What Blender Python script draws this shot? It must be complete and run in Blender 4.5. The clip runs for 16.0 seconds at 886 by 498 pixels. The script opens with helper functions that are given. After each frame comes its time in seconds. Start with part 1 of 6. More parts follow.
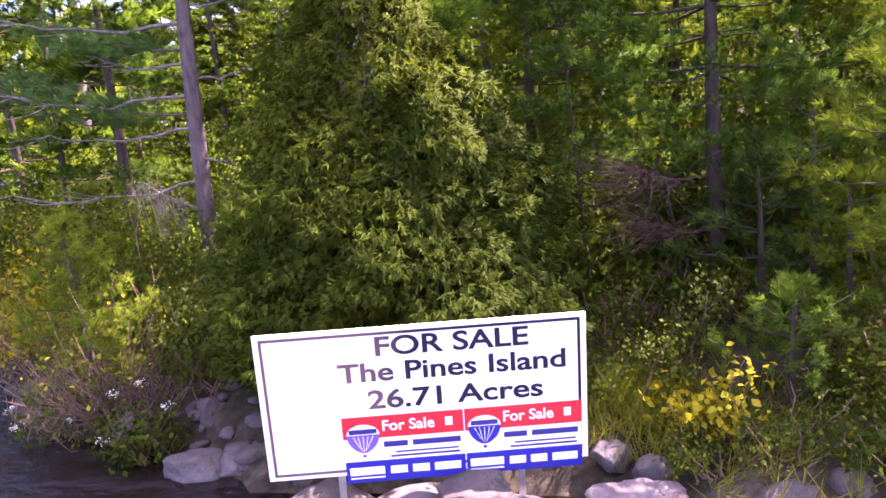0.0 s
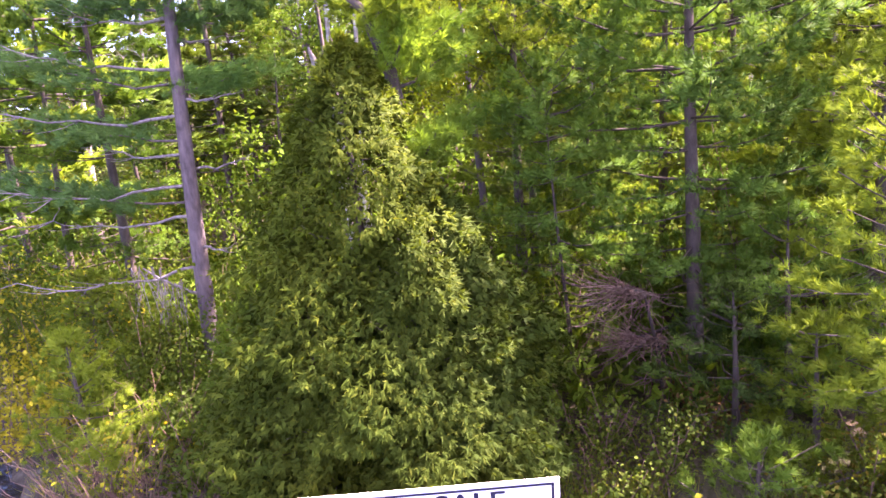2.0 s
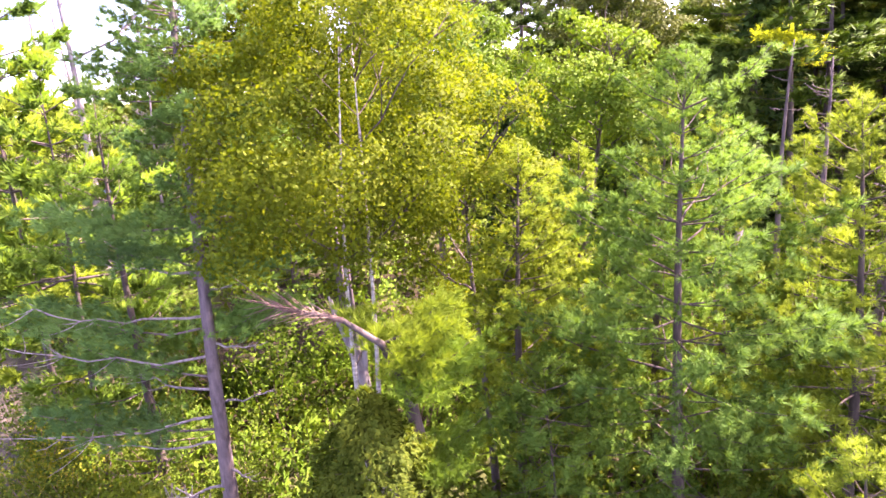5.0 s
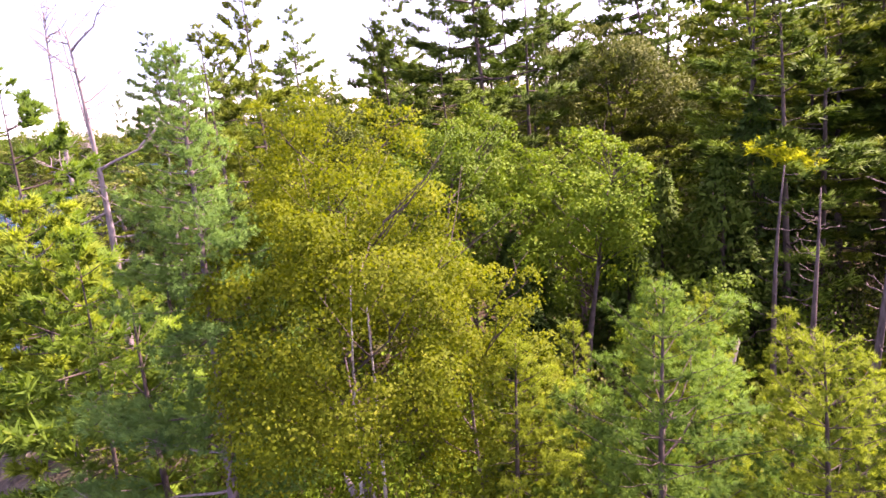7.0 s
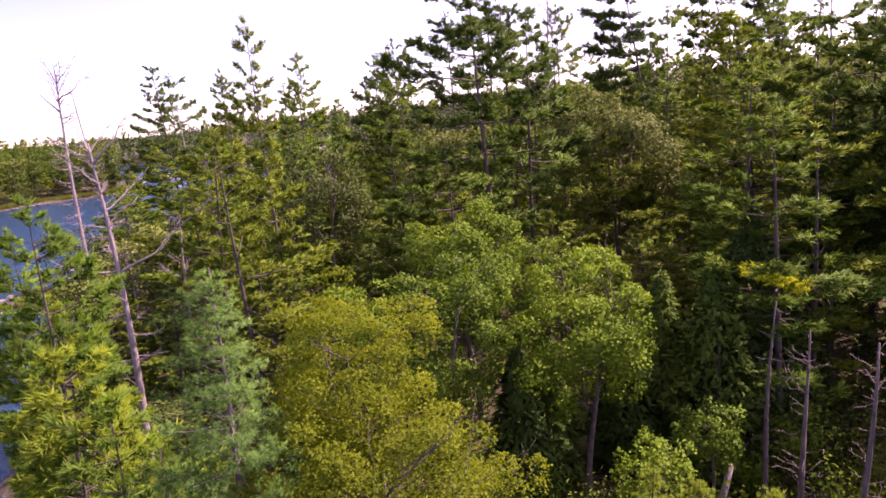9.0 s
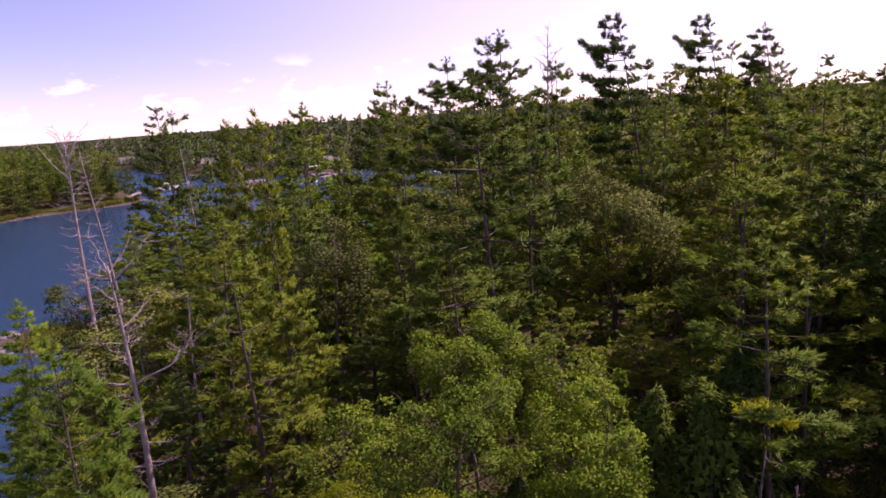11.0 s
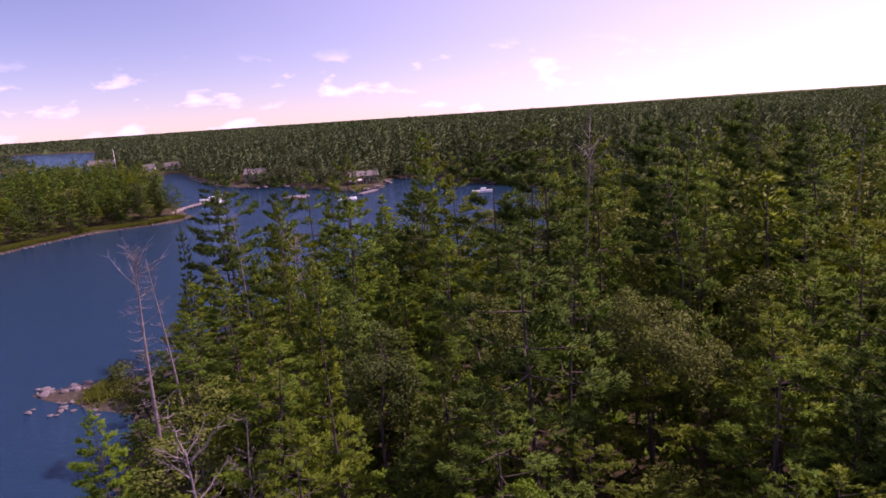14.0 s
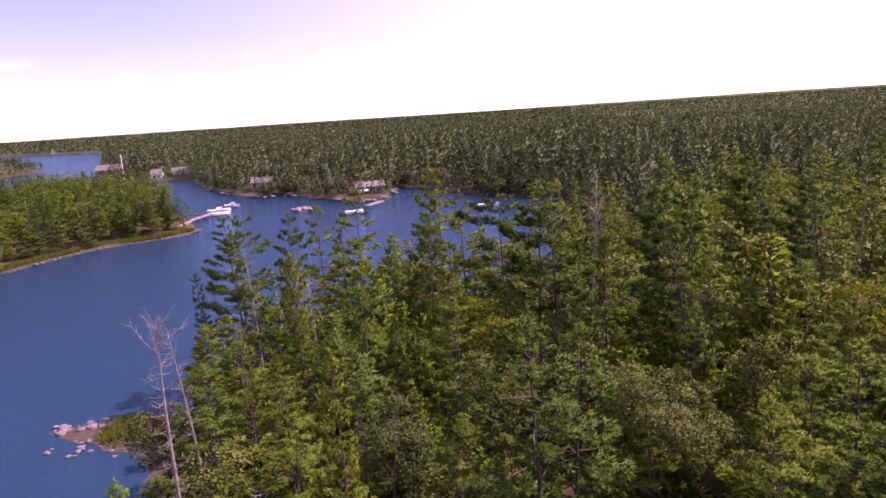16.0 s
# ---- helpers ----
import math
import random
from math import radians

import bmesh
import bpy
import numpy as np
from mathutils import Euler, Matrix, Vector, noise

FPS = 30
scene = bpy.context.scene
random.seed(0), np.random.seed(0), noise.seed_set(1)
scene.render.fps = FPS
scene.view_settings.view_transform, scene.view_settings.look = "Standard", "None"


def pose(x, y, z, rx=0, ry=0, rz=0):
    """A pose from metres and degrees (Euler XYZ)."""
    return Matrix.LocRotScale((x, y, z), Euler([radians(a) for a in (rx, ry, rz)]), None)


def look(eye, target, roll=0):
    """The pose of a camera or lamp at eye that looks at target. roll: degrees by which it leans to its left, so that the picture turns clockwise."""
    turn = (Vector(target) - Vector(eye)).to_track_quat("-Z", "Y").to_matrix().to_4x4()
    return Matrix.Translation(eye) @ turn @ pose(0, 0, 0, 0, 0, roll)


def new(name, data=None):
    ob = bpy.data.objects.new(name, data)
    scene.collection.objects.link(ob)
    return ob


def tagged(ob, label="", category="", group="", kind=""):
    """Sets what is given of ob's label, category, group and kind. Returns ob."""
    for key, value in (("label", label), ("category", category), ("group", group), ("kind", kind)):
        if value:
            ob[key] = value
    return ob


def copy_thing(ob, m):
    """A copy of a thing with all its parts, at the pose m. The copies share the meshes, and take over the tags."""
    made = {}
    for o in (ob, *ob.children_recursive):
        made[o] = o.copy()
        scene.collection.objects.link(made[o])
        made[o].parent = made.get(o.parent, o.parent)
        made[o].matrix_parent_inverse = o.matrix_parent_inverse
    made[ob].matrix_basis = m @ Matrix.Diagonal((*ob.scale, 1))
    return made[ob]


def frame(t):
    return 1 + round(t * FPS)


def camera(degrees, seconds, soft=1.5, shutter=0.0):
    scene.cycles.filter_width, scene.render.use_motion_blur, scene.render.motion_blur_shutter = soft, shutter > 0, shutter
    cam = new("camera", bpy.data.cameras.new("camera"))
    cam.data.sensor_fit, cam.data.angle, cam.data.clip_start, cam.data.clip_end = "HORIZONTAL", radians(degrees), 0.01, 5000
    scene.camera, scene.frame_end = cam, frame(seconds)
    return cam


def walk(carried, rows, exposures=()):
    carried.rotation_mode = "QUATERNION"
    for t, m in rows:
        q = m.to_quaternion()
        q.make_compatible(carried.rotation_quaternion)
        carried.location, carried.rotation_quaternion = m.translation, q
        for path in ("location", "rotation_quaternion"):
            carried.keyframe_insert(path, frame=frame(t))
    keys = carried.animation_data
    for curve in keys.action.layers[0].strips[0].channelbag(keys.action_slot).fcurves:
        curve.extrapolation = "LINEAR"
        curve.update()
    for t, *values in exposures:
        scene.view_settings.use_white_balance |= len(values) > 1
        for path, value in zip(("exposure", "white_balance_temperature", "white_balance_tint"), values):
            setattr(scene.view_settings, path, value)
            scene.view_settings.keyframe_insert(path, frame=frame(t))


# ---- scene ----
cam = camera(67.6, 16.0, soft=1.6)
PATH = [
    (0, (-0.182, -0.033, 2.89), (-0.313, 1.934, 2.55), -4.4),
    (0.5, (-0.181, -0.021, 3.156), (-0.309, 1.944, 2.805), -4.5),
    (1, (-0.109, -0.011, 3.463), (-0.243, 1.952, 3.108), -4.5),
    (1.5, (-0.007, -0.033, 3.853), (-0.146, 1.927, 3.482), -4.7),
    (2, (0.087, -0.041, 4.312), (-0.053, 1.918, 3.937), -4.6),
    (2.5, (0.161, -0.075, 4.923), (0.024, 1.882, 4.532), -4.6),
    (3, (0.239, -0.063, 5.562), (0.098, 1.89, 5.151), -4.6),
    (3.5, (0.251, -0.054, 6.225), (0.111, 1.895, 5.799), -4.6),
    (4, (0.232, -0.055, 6.861), (0.093, 1.895, 6.437), -4.5),
    (4.5, (0.192, -0.032, 7.579), (0.058, 1.915, 7.143), -4.2),
    (7, (0.648, -0.303, 11.216), (0.466, 1.648, 10.816), -5.3),
    (7.5, (0.68, -0.323, 12.044), (0.498, 1.627, 11.64), -5.3),
    (8, (0.675, -0.37, 12.906), (0.494, 1.581, 12.502), -5.2),
    (8.5, (0.693, -0.413, 13.821), (0.514, 1.537, 13.417), -5.1),
    (9, (0.7, -0.45, 14.866), (0.522, 1.5, 14.461), -5.1),
    (11.5, (0.667, -0.526, 20.217), (0.499, 1.426, 19.816), -4.05),
    (12, (0.611, -0.58, 21.389), (0.412, 1.369, 20.988), -3.7),
    (12.5, (0.6, -0.622, 22.6), (0.366, 1.324, 22.199), -3.7),
    (13, (0.618, -0.669, 23.919), (0.37, 1.274, 23.517), -3.7),
    (13.5, (0.615, -0.692, 25.244), (0.355, 1.25, 24.842), -3.8),
    (14, (0.662, -0.727, 26.581), (0.393, 1.213, 26.177), -3.9),
    (14.5, (0.64, -0.815, 27.912), (0.364, 1.124, 27.507), -3.9),
    (15, (0.611, -0.95, 29.177), (0.334, 0.988, 28.772), -3.8),
    (15.5, (0.644, -1.045, 30.417), (0.362, 0.892, 30.01), -3.8),
    (16, (0.609, -1.08, 31.6), (0.326, 0.858, 31.191), -3.8),
]
EXPOSURES = [(0, 2.85, 6950, 54), (1, 2.97, 6900, 55), (2, 3.45, 6850, 52), (3, 3.85, 6850, 50), (4.5, 3.5, 6950, 50), (7, 2.45, 7450, 56), (9, 1.65, 7200, 64), (11.5, 0.55, 7100, 67),
             (13, 0.35, 6950, 70), (15.4, 0.37, 6850, 72), (16, 1.08, 6950, 77)]
walk(cam, [(t, look(eye, target, roll)) for t, eye, target, roll in PATH], EXPOSURES)


# ---- sky, sun ----
SUN_AZ, SUN_EL = radians(70), radians(52)
world = bpy.data.worlds.new("world")
scene.world = world
world.use_nodes = True
wt = world.node_tree
sky = wt.nodes.new("ShaderNodeTexSky")
sky.sky_type, sky.sun_disc, sky.sun_elevation, sky.sun_rotation = "NISHITA", False, SUN_EL, SUN_AZ
sky.air_density, sky.dust_density, sky.ozone_density = 0.8, 0.0, 0.9
wcoord = wt.nodes.new("ShaderNodeTexCoord")
wmap = wt.nodes.new("ShaderNodeMapping")
wmap.inputs["Scale"].default_value = (11, 11, 26)
wmap.inputs["Location"].default_value = (1.3, 0.4, 0.2)
wnoise = wt.nodes.new("ShaderNodeTexNoise")
wnoise.inputs["Scale"].default_value, wnoise.inputs["Detail"].default_value = 1.5, 6
wramp = wt.nodes.new("ShaderNodeValToRGB")
wramp.color_ramp.elements[0].position, wramp.color_ramp.elements[1].position = 0.575, 0.7
wsep = wt.nodes.new("ShaderNodeSeparateXYZ")
whigh = wt.nodes.new("ShaderNodeMapRange")
whigh.inputs[1].default_value, whigh.inputs[2].default_value = 0.1, 0.07
wside = wt.nodes.new("ShaderNodeMapRange")
wside.inputs[1].default_value, wside.inputs[2].default_value, wside.inputs[4].default_value = 0.3, -0.05, 0.6
wboth = wt.nodes.new("ShaderNodeMath")
wboth.operation = "MULTIPLY"
wmul = wt.nodes.new("ShaderNodeMath")
wmul.operation = "MULTIPLY"
wmix = wt.nodes.new("ShaderNodeMixRGB")
wmix.inputs[2].default_value = (13, 12.5, 13, 1)
# haze takes the glare out of the lowest sky
whaze = wt.nodes.new("ShaderNodeMapRange")
whaze.inputs[1].default_value, whaze.inputs[2].default_value = 0.7, 0.0
wlow = wt.nodes.new("ShaderNodeMixRGB")
wlow.blend_type = "MULTIPLY"
wlow.inputs[2].default_value = (0.78, 0.81, 0.92, 1)
# bright haze on the sun's side of the sky
wdot = wt.nodes.new("ShaderNodeVectorMath")
wdot.operation = "DOT_PRODUCT"
wdot.inputs[1].default_value = (math.sin(SUN_AZ) * math.cos(SUN_EL), math.cos(SUN_AZ) * math.cos(SUN_EL), math.sin(SUN_EL))
wnear = wt.nodes.new("ShaderNodeMapRange")
wnear.interpolation_type = "SMOOTHSTEP"
wnear.inputs[1].default_value, wnear.inputs[2].default_value = -0.1, 0.85
wglow = wt.nodes.new("ShaderNodeMixRGB")
wglow.blend_type = "ADD"
wglow.inputs[2].default_value = (4.7, 4.3, 4.5, 1)
for a, b in ((wcoord.outputs["Generated"], wmap.inputs[0]), (wmap.outputs[0], wnoise.inputs[0]), (wnoise.outputs[0], wramp.inputs[0]),
             (wcoord.outputs["Generated"], wsep.inputs[0]), (wsep.outputs[2], whigh.inputs[0]), (wramp.outputs[0], wmul.inputs[0]),
             (wsep.outputs[0], wside.inputs[0]), (wside.outputs[0], wboth.inputs[0]), (whigh.outputs[0], wboth.inputs[1]), (wboth.outputs[0], wmul.inputs[1]), (wmul.outputs[0], wmix.inputs[0]), (sky.outputs[0], wmix.inputs[1]),
             (wsep.outputs[2], whaze.inputs[0]), (whaze.outputs[0], wlow.inputs[0]), (wmix.outputs[0], wlow.inputs[1]),
             (wcoord.outputs["Generated"], wdot.inputs[0]), (wdot.outputs["Value"], wnear.inputs[0]), (wnear.outputs[0], wglow.inputs[0]), (wlow.outputs[0], wglow.inputs[1]),
             (wglow.outputs[0], wt.nodes["Background"].inputs[0])):
    wt.links.new(a, b)
wt.nodes["Background"].inputs[1].default_value = 0.102
sun = new("sun", bpy.data.lights.new("sun", "SUN"))
sun.data.energy, sun.data.angle, sun.data.color = 5.0, radians(0.6), (1.0, 0.93, 0.82)
sun.matrix_basis = look((math.sin(SUN_AZ) * math.cos(SUN_EL), math.cos(SUN_AZ) * math.cos(SUN_EL), math.sin(SUN_EL)), (0, 0, 0))


# ---- materials ----
def mat(name, rough=0.8, metal=0.0, spec=0.4):
    m = bpy.data.materials.new(name)
    m.use_nodes = True
    p = m.node_tree.nodes["Principled BSDF"]
    p.inputs["Roughness"].default_value, p.inputs["Metallic"].default_value = rough, metal
    p.inputs["Specular IOR Level"].default_value = spec
    return m, m.node_tree, p


def add(t, kind, **values):
    n = t.nodes.new("ShaderNode" + kind)
    for k, v in values.items():
        n.inputs[k.replace("_", " ")].default_value = v
    return n


def ramp(t, src, stops):
    r = t.nodes.new("ShaderNodeValToRGB")
    e = r.color_ramp.elements
    while len(e) < len(stops):
        e.new(0.5)
    for el, (at, c) in zip(e, stops):
        el.position, el.color = at, (*c, 1)
    t.links.new(src, r.inputs[0])
    return r.outputs[0]


def noise_of(t, scale, detail=4.0, rough=0.55, stretch=None):
    co = t.nodes.new("ShaderNodeTexCoord")
    n = add(t, "TexNoise", Scale=scale, Detail=detail, Roughness=rough)
    out = co.outputs["Object"]
    if stretch:
        mp = add(t, "Mapping", Scale=stretch)
        t.links.new(out, mp.inputs[0])
        out = mp.outputs[0]
    t.links.new(out, n.inputs["Vector"])
    return n.outputs[0]


def mixed(t, fac, a, b, how="MIX"):
    n = t.nodes.new("ShaderNodeMixRGB")
    n.blend_type = how
    for k, v in ((0, fac), (1, a), (2, b)):
        if isinstance(v, (int, float)):
            n.inputs[k].default_value = v
        elif isinstance(v, tuple):
            n.inputs[k].default_value = (*v, 1)
        else:
            t.links.new(v, n.inputs[k])
    return n.outputs[0]


def bump(t, p, src, strength, dist):
    b = add(t, "Bump", Strength=strength, Distance=dist)
    t.links.new(src, b.inputs["Height"])
    t.links.new(b.outputs[0], p.inputs["Normal"])


def foliage(name, dark, light, odd, translucent=0.4, glow=None, patch=1.1, oddness=0.955, tree=0.4, gloss=0.06, leafy=0.24):
    """Leaves or needles: varied leaf by leaf, clump by clump and tree by tree, and letting light through."""
    m, t, p = mat(name, 0.6, 0, gloss)
    geo = t.nodes.new("ShaderNodeNewGeometry")
    info = t.nodes.new("ShaderNodeObjectInfo")
    leaf = ramp(t, geo.outputs["Random Per Island"], ((0.0, dark), (oddness - 0.05, light), (oddness, odd), (1.0, odd)))
    clump = ramp(t, noise_of(t, patch, 3), ((0.3, dark), (0.7, light)))
    col = mixed(t, 1 - leafy, leaf, clump)
    own = ramp(t, info.outputs["Random"], ((0.0, (1 - tree, 1 - 0.8 * tree, 1 - tree * 0.5)), (0.5, (1, 1, 1)), (1.0, (1 + tree * 0.55, 1 + tree * 0.5, 1))))
    col = mixed(t, 1.0, col, own, "MULTIPLY")
    t.links.new(col, p.inputs["Base Color"])
    tr = t.nodes.new("ShaderNodeBsdfTranslucent")
    t.links.new(mixed(t, 1.0, col, glow or (1.35, 1.35, 0.55), "MULTIPLY"), tr.inputs[0])
    mx = t.nodes.new("ShaderNodeMixShader")
    mx.inputs[0].default_value = translucent
    t.links.new(p.outputs[0], mx.inputs[1])
    t.links.new(tr.outputs[0], mx.inputs[2])
    t.links.new(mx.outputs[0], t.nodes["Material Output"].inputs[0])
    return m


def bark(name, dark, light, patch, stretch=(1, 1, 0.25), scale=14.0, strength=0.7):
    m, t, p = mat(name, 0.9, 0, 0.2)
    grain = noise_of(t, scale, 6, 0.65, stretch)
    col = ramp(t, grain, ((0.3, dark), (0.62, light)))
    spots = ramp(t, noise_of(t, 2.3, 4), ((0.52, (0, 0, 0)), (0.68, (1, 1, 1))))
    t.links.new(mixed(t, mixed(t, 1.0, spots, (0.55, 0.55, 0.55), "MULTIPLY"), col, patch), p.inputs["Base Color"])
    bump(t, p, grain, strength, 0.03)
    return m


# darker copy of the needles: dark pines, and shade put into colour
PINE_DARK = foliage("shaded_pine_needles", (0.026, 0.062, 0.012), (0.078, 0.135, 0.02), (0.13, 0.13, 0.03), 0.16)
PINE_WARM = foliage("yellow_green_needles", (0.048, 0.088, 0.009), (0.13, 0.18, 0.016), (0.18, 0.155, 0.03), 0.2)
# pale young needles, with sunlight on the boughs put into the colour
PINE_LIME = foliage("sunlit_lime_needles", (0.08, 0.135, 0.012), (0.18, 0.255, 0.026), (0.22, 0.23, 0.035), 0.42, tree=0.12)
PINE = foliage("pine_needles", (0.036, 0.086, 0.012), (0.105, 0.178, 0.018), (0.17, 0.16, 0.03), 0.18)
PINE_BRIGHT = foliage("young_pine_needles", (0.054, 0.122, 0.018), (0.14, 0.235, 0.03), (0.2, 0.19, 0.03), 0.44)
PINE_SHORE = foliage("soft_green_pine_needles", (0.04, 0.105, 0.019), (0.115, 0.215, 0.033), (0.17, 0.2, 0.035), 0.38, tree=0.1)
PINE_BLUE = foliage("blue_green_pine_needles", (0.05, 0.13, 0.036), (0.125, 0.235, 0.06), (0.15, 0.19, 0.06), 0.34, (1.2, 1.25, 0.6))
CEDAR = foliage("cedar_sprays", (0.034, 0.064, 0.008), (0.092, 0.128, 0.014), (0.24, 0.24, 0.024), 0.34, None, 2.2, 0.92)
BIRCH = foliage("birch_leaves", (0.047, 0.08, 0.005), (0.118, 0.154, 0.01), (0.25, 0.25, 0.018), 0.42, (1.4, 1.4, 0.3))
OAK = foliage("oak_leaves", (0.036, 0.084, 0.008), (0.105, 0.18, 0.016), (0.21, 0.2, 0.04), 0.28)
OAK_GREY = foliage("grey_oak_leaves", (0.036, 0.06, 0.014), (0.105, 0.135, 0.032), (0.15, 0.145, 0.042), 0.18)
SHRUB = foliage("shrub_leaves", (0.036, 0.07, 0.009), (0.1, 0.14, 0.018), (0.25, 0.16, 0.03), 0.4)
BOUGH_YELLOW = foliage("yellow_green_bough", (0.2, 0.26, 0.012), (0.38, 0.44, 0.03), (0.44, 0.42, 0.04), 0.5)
SHRUB_YELLOW = foliage("yellowing_leaves", (0.16, 0.17, 0.014), (0.42, 0.4, 0.035), (0.4, 0.24, 0.035), 0.45, (1.3, 1.2, 0.4))
SHRUB_RED = foliage("reddening_leaves", (0.06, 0.1, 0.012), (0.16, 0.2, 0.025), (0.36, 0.1, 0.02), 0.45, None, 1.1, 0.78)
DRY = foliage("dry_brown_needles", (0.13, 0.075, 0.025), (0.28, 0.17, 0.06), (0.32, 0.23, 0.09), 0.3)
GRASS = foliage("shore_grass", (0.08, 0.11, 0.015), (0.22, 0.23, 0.04), (0.34, 0.26, 0.08), 0.4)
FLOWER = foliage("white_flowers", (0.6, 0.6, 0.55), (0.8, 0.8, 0.75), (0.7, 0.65, 0.5), 0.3, (1, 1, 1))
# distance haze is put into this colour: bluer than the nearer needles
FAR = foliage("hazed_distant_foliage", (0.014, 0.03, 0.017), (0.1, 0.135, 0.066), (0.11, 0.13, 0.066), 0.15, None, 0.16, 0.93, 0.4, 0.0, 0.15)
BARK = bark("pine_bark", (0.05, 0.04, 0.04), (0.145, 0.115, 0.12), (0.2, 0.155, 0.14))
BARK_DARK = bark("dark_bark", (0.03, 0.024, 0.02), (0.08, 0.062, 0.055), (0.11, 0.09, 0.085))
BIRCH_BARK = bark("birch_bark", (0.14, 0.12, 0.11), (0.44, 0.41, 0.37), (0.1, 0.09, 0.08), (0.35, 0.35, 2.5), 9.0, 0.3)
DEAD = bark("weathered_grey_wood", (0.09, 0.074, 0.076), (0.23, 0.2, 0.2), (0.32, 0.28, 0.27), (1, 1, 0.2), 18.0, 0.5)
TWIG = bark("dry_twigs", (0.07, 0.042, 0.034), (0.18, 0.115, 0.088), (0.24, 0.18, 0.15))


def granite(name, base, light, stain):
    m, t, p = mat(name, 0.85, 0, 0.3)
    fine = noise_of(t, 60, 5, 0.7)
    large = noise_of(t, 2.4, 5)
    col = mixed(t, 0.55, ramp(t, fine, ((0.35, base), (0.65, light))), ramp(t, large, ((0.35, base), (0.7, light))))
    moss = ramp(t, noise_of(t, 5.1, 6, 0.65), ((0.55, (0, 0, 0)), (0.66, (0.8, 0.8, 0.8))))
    t.links.new(mixed(t, moss, col, stain), p.inputs["Base Color"])
    bump(t, p, noise_of(t, 9, 9, 0.7), 0.9, 0.05)
    return m


ROCK = granite("grey_granite", (0.07, 0.062, 0.068), (0.19, 0.172, 0.182), (0.06, 0.05, 0.042))
ROCK_PALE = granite("pale_granite", (0.1, 0.088, 0.1), (0.23, 0.205, 0.22), (0.08, 0.045, 0.045))
ROCK_DARK = granite("dark_wet_granite", (0.06, 0.05, 0.05), (0.15, 0.13, 0.135), (0.04, 0.04, 0.03))

m, t, p = mat("forest_floor", 0.95, 0, 0.15)
litter = ramp(t, noise_of(t, 9, 7, 0.7), ((0.3, (0.014, 0.011, 0.007)), (0.5, (0.034, 0.025, 0.015)), (0.66, (0.07, 0.05, 0.028))))
litter = mixed(t, ramp(t, noise_of(t, 0.55, 4), ((0.45, (0, 0, 0)), (0.62, (0.75, 0.75, 0.75)))), litter, (0.06, 0.075, 0.02))
geo = t.nodes.new("ShaderNodeNewGeometry")
sep = t.nodes.new("ShaderNodeSeparateXYZ")
t.links.new(geo.outputs["Position"], sep.inputs[0])
shore = add(t, "MapRange")
shore.inputs[1].default_value, shore.inputs[2].default_value = 0.9, 0.25
t.links.new(sep.outputs[2], shore.inputs[0])
stone = ramp(t, noise_of(t, 3.5, 7, 0.7), ((0.35, (0.026, 0.022, 0.016)), (0.55, (0.06, 0.052, 0.04)), (0.72, (0.13, 0.118, 0.098))))
# bed darkens with depth: light lost in the water, put into the colour
bed_dim = add(t, "MapRange")
bed_dim.inputs[1].default_value, bed_dim.inputs[2].default_value = -0.05, -1.6
t.links.new(sep.outputs[2], bed_dim.inputs[0])
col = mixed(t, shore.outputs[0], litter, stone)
t.links.new(mixed(t, bed_dim.outputs[0], col, (0.035, 0.03, 0.022)), p.inputs["Base Color"])
bump(t, p, noise_of(t, 6, 8, 0.7), 0.8, 0.06)
FLOOR = m

m, t, p = mat("lake_water", 0.1, 0, 0.5)
where = t.nodes.new("ShaderNodeNewGeometry")
along = t.nodes.new("ShaderNodeSeparateXYZ")
t.links.new(where.outputs["Position"], along.inputs[0])
# mirrored dark trees put into the colour: brown by the bank, blue beyond
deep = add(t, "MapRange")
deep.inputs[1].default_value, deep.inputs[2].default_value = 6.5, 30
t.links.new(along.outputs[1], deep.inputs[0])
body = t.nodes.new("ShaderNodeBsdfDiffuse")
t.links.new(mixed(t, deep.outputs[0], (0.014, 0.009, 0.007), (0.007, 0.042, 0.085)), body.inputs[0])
gloss = t.nodes.new("ShaderNodeBsdfGlossy")
gloss.inputs["Color"].default_value, gloss.inputs["Roughness"].default_value = (0.52, 0.72, 0.95, 1), 0.06
edge = add(t, "Fresnel", IOR=1.4)
surface = t.nodes.new("ShaderNodeMixShader")
for a, b in ((edge.outputs[0], surface.inputs[0]), (body.outputs[0], surface.inputs[1]), (gloss.outputs[0], surface.inputs[2])):
    t.links.new(a, b)
wave = add(t, "Bump", Strength=1.0, Distance=0.3)
t.links.new(mixed(t, 0.45, noise_of(t, 0.8, 5, 0.65, (1, 2.6, 1)), noise_of(t, 0.16, 3, 0.5, (1, 2.2, 1))), wave.inputs["Height"])
for n in (body, gloss, edge):
    t.links.new(wave.outputs[0], n.inputs["Normal"])
clear = t.nodes.new("ShaderNodeBsdfTransparent")
clear.inputs[0].default_value = (0.75, 0.6, 0.42, 1)
mx = t.nodes.new("ShaderNodeMixShader")
mx.inputs[0].default_value = 0.25
t.links.new(surface.outputs[0], mx.inputs[1])
t.links.new(clear.outputs[0], mx.inputs[2])
t.links.new(mx.outputs[0], t.nodes["Material Output"].inputs[0])
WATER = m


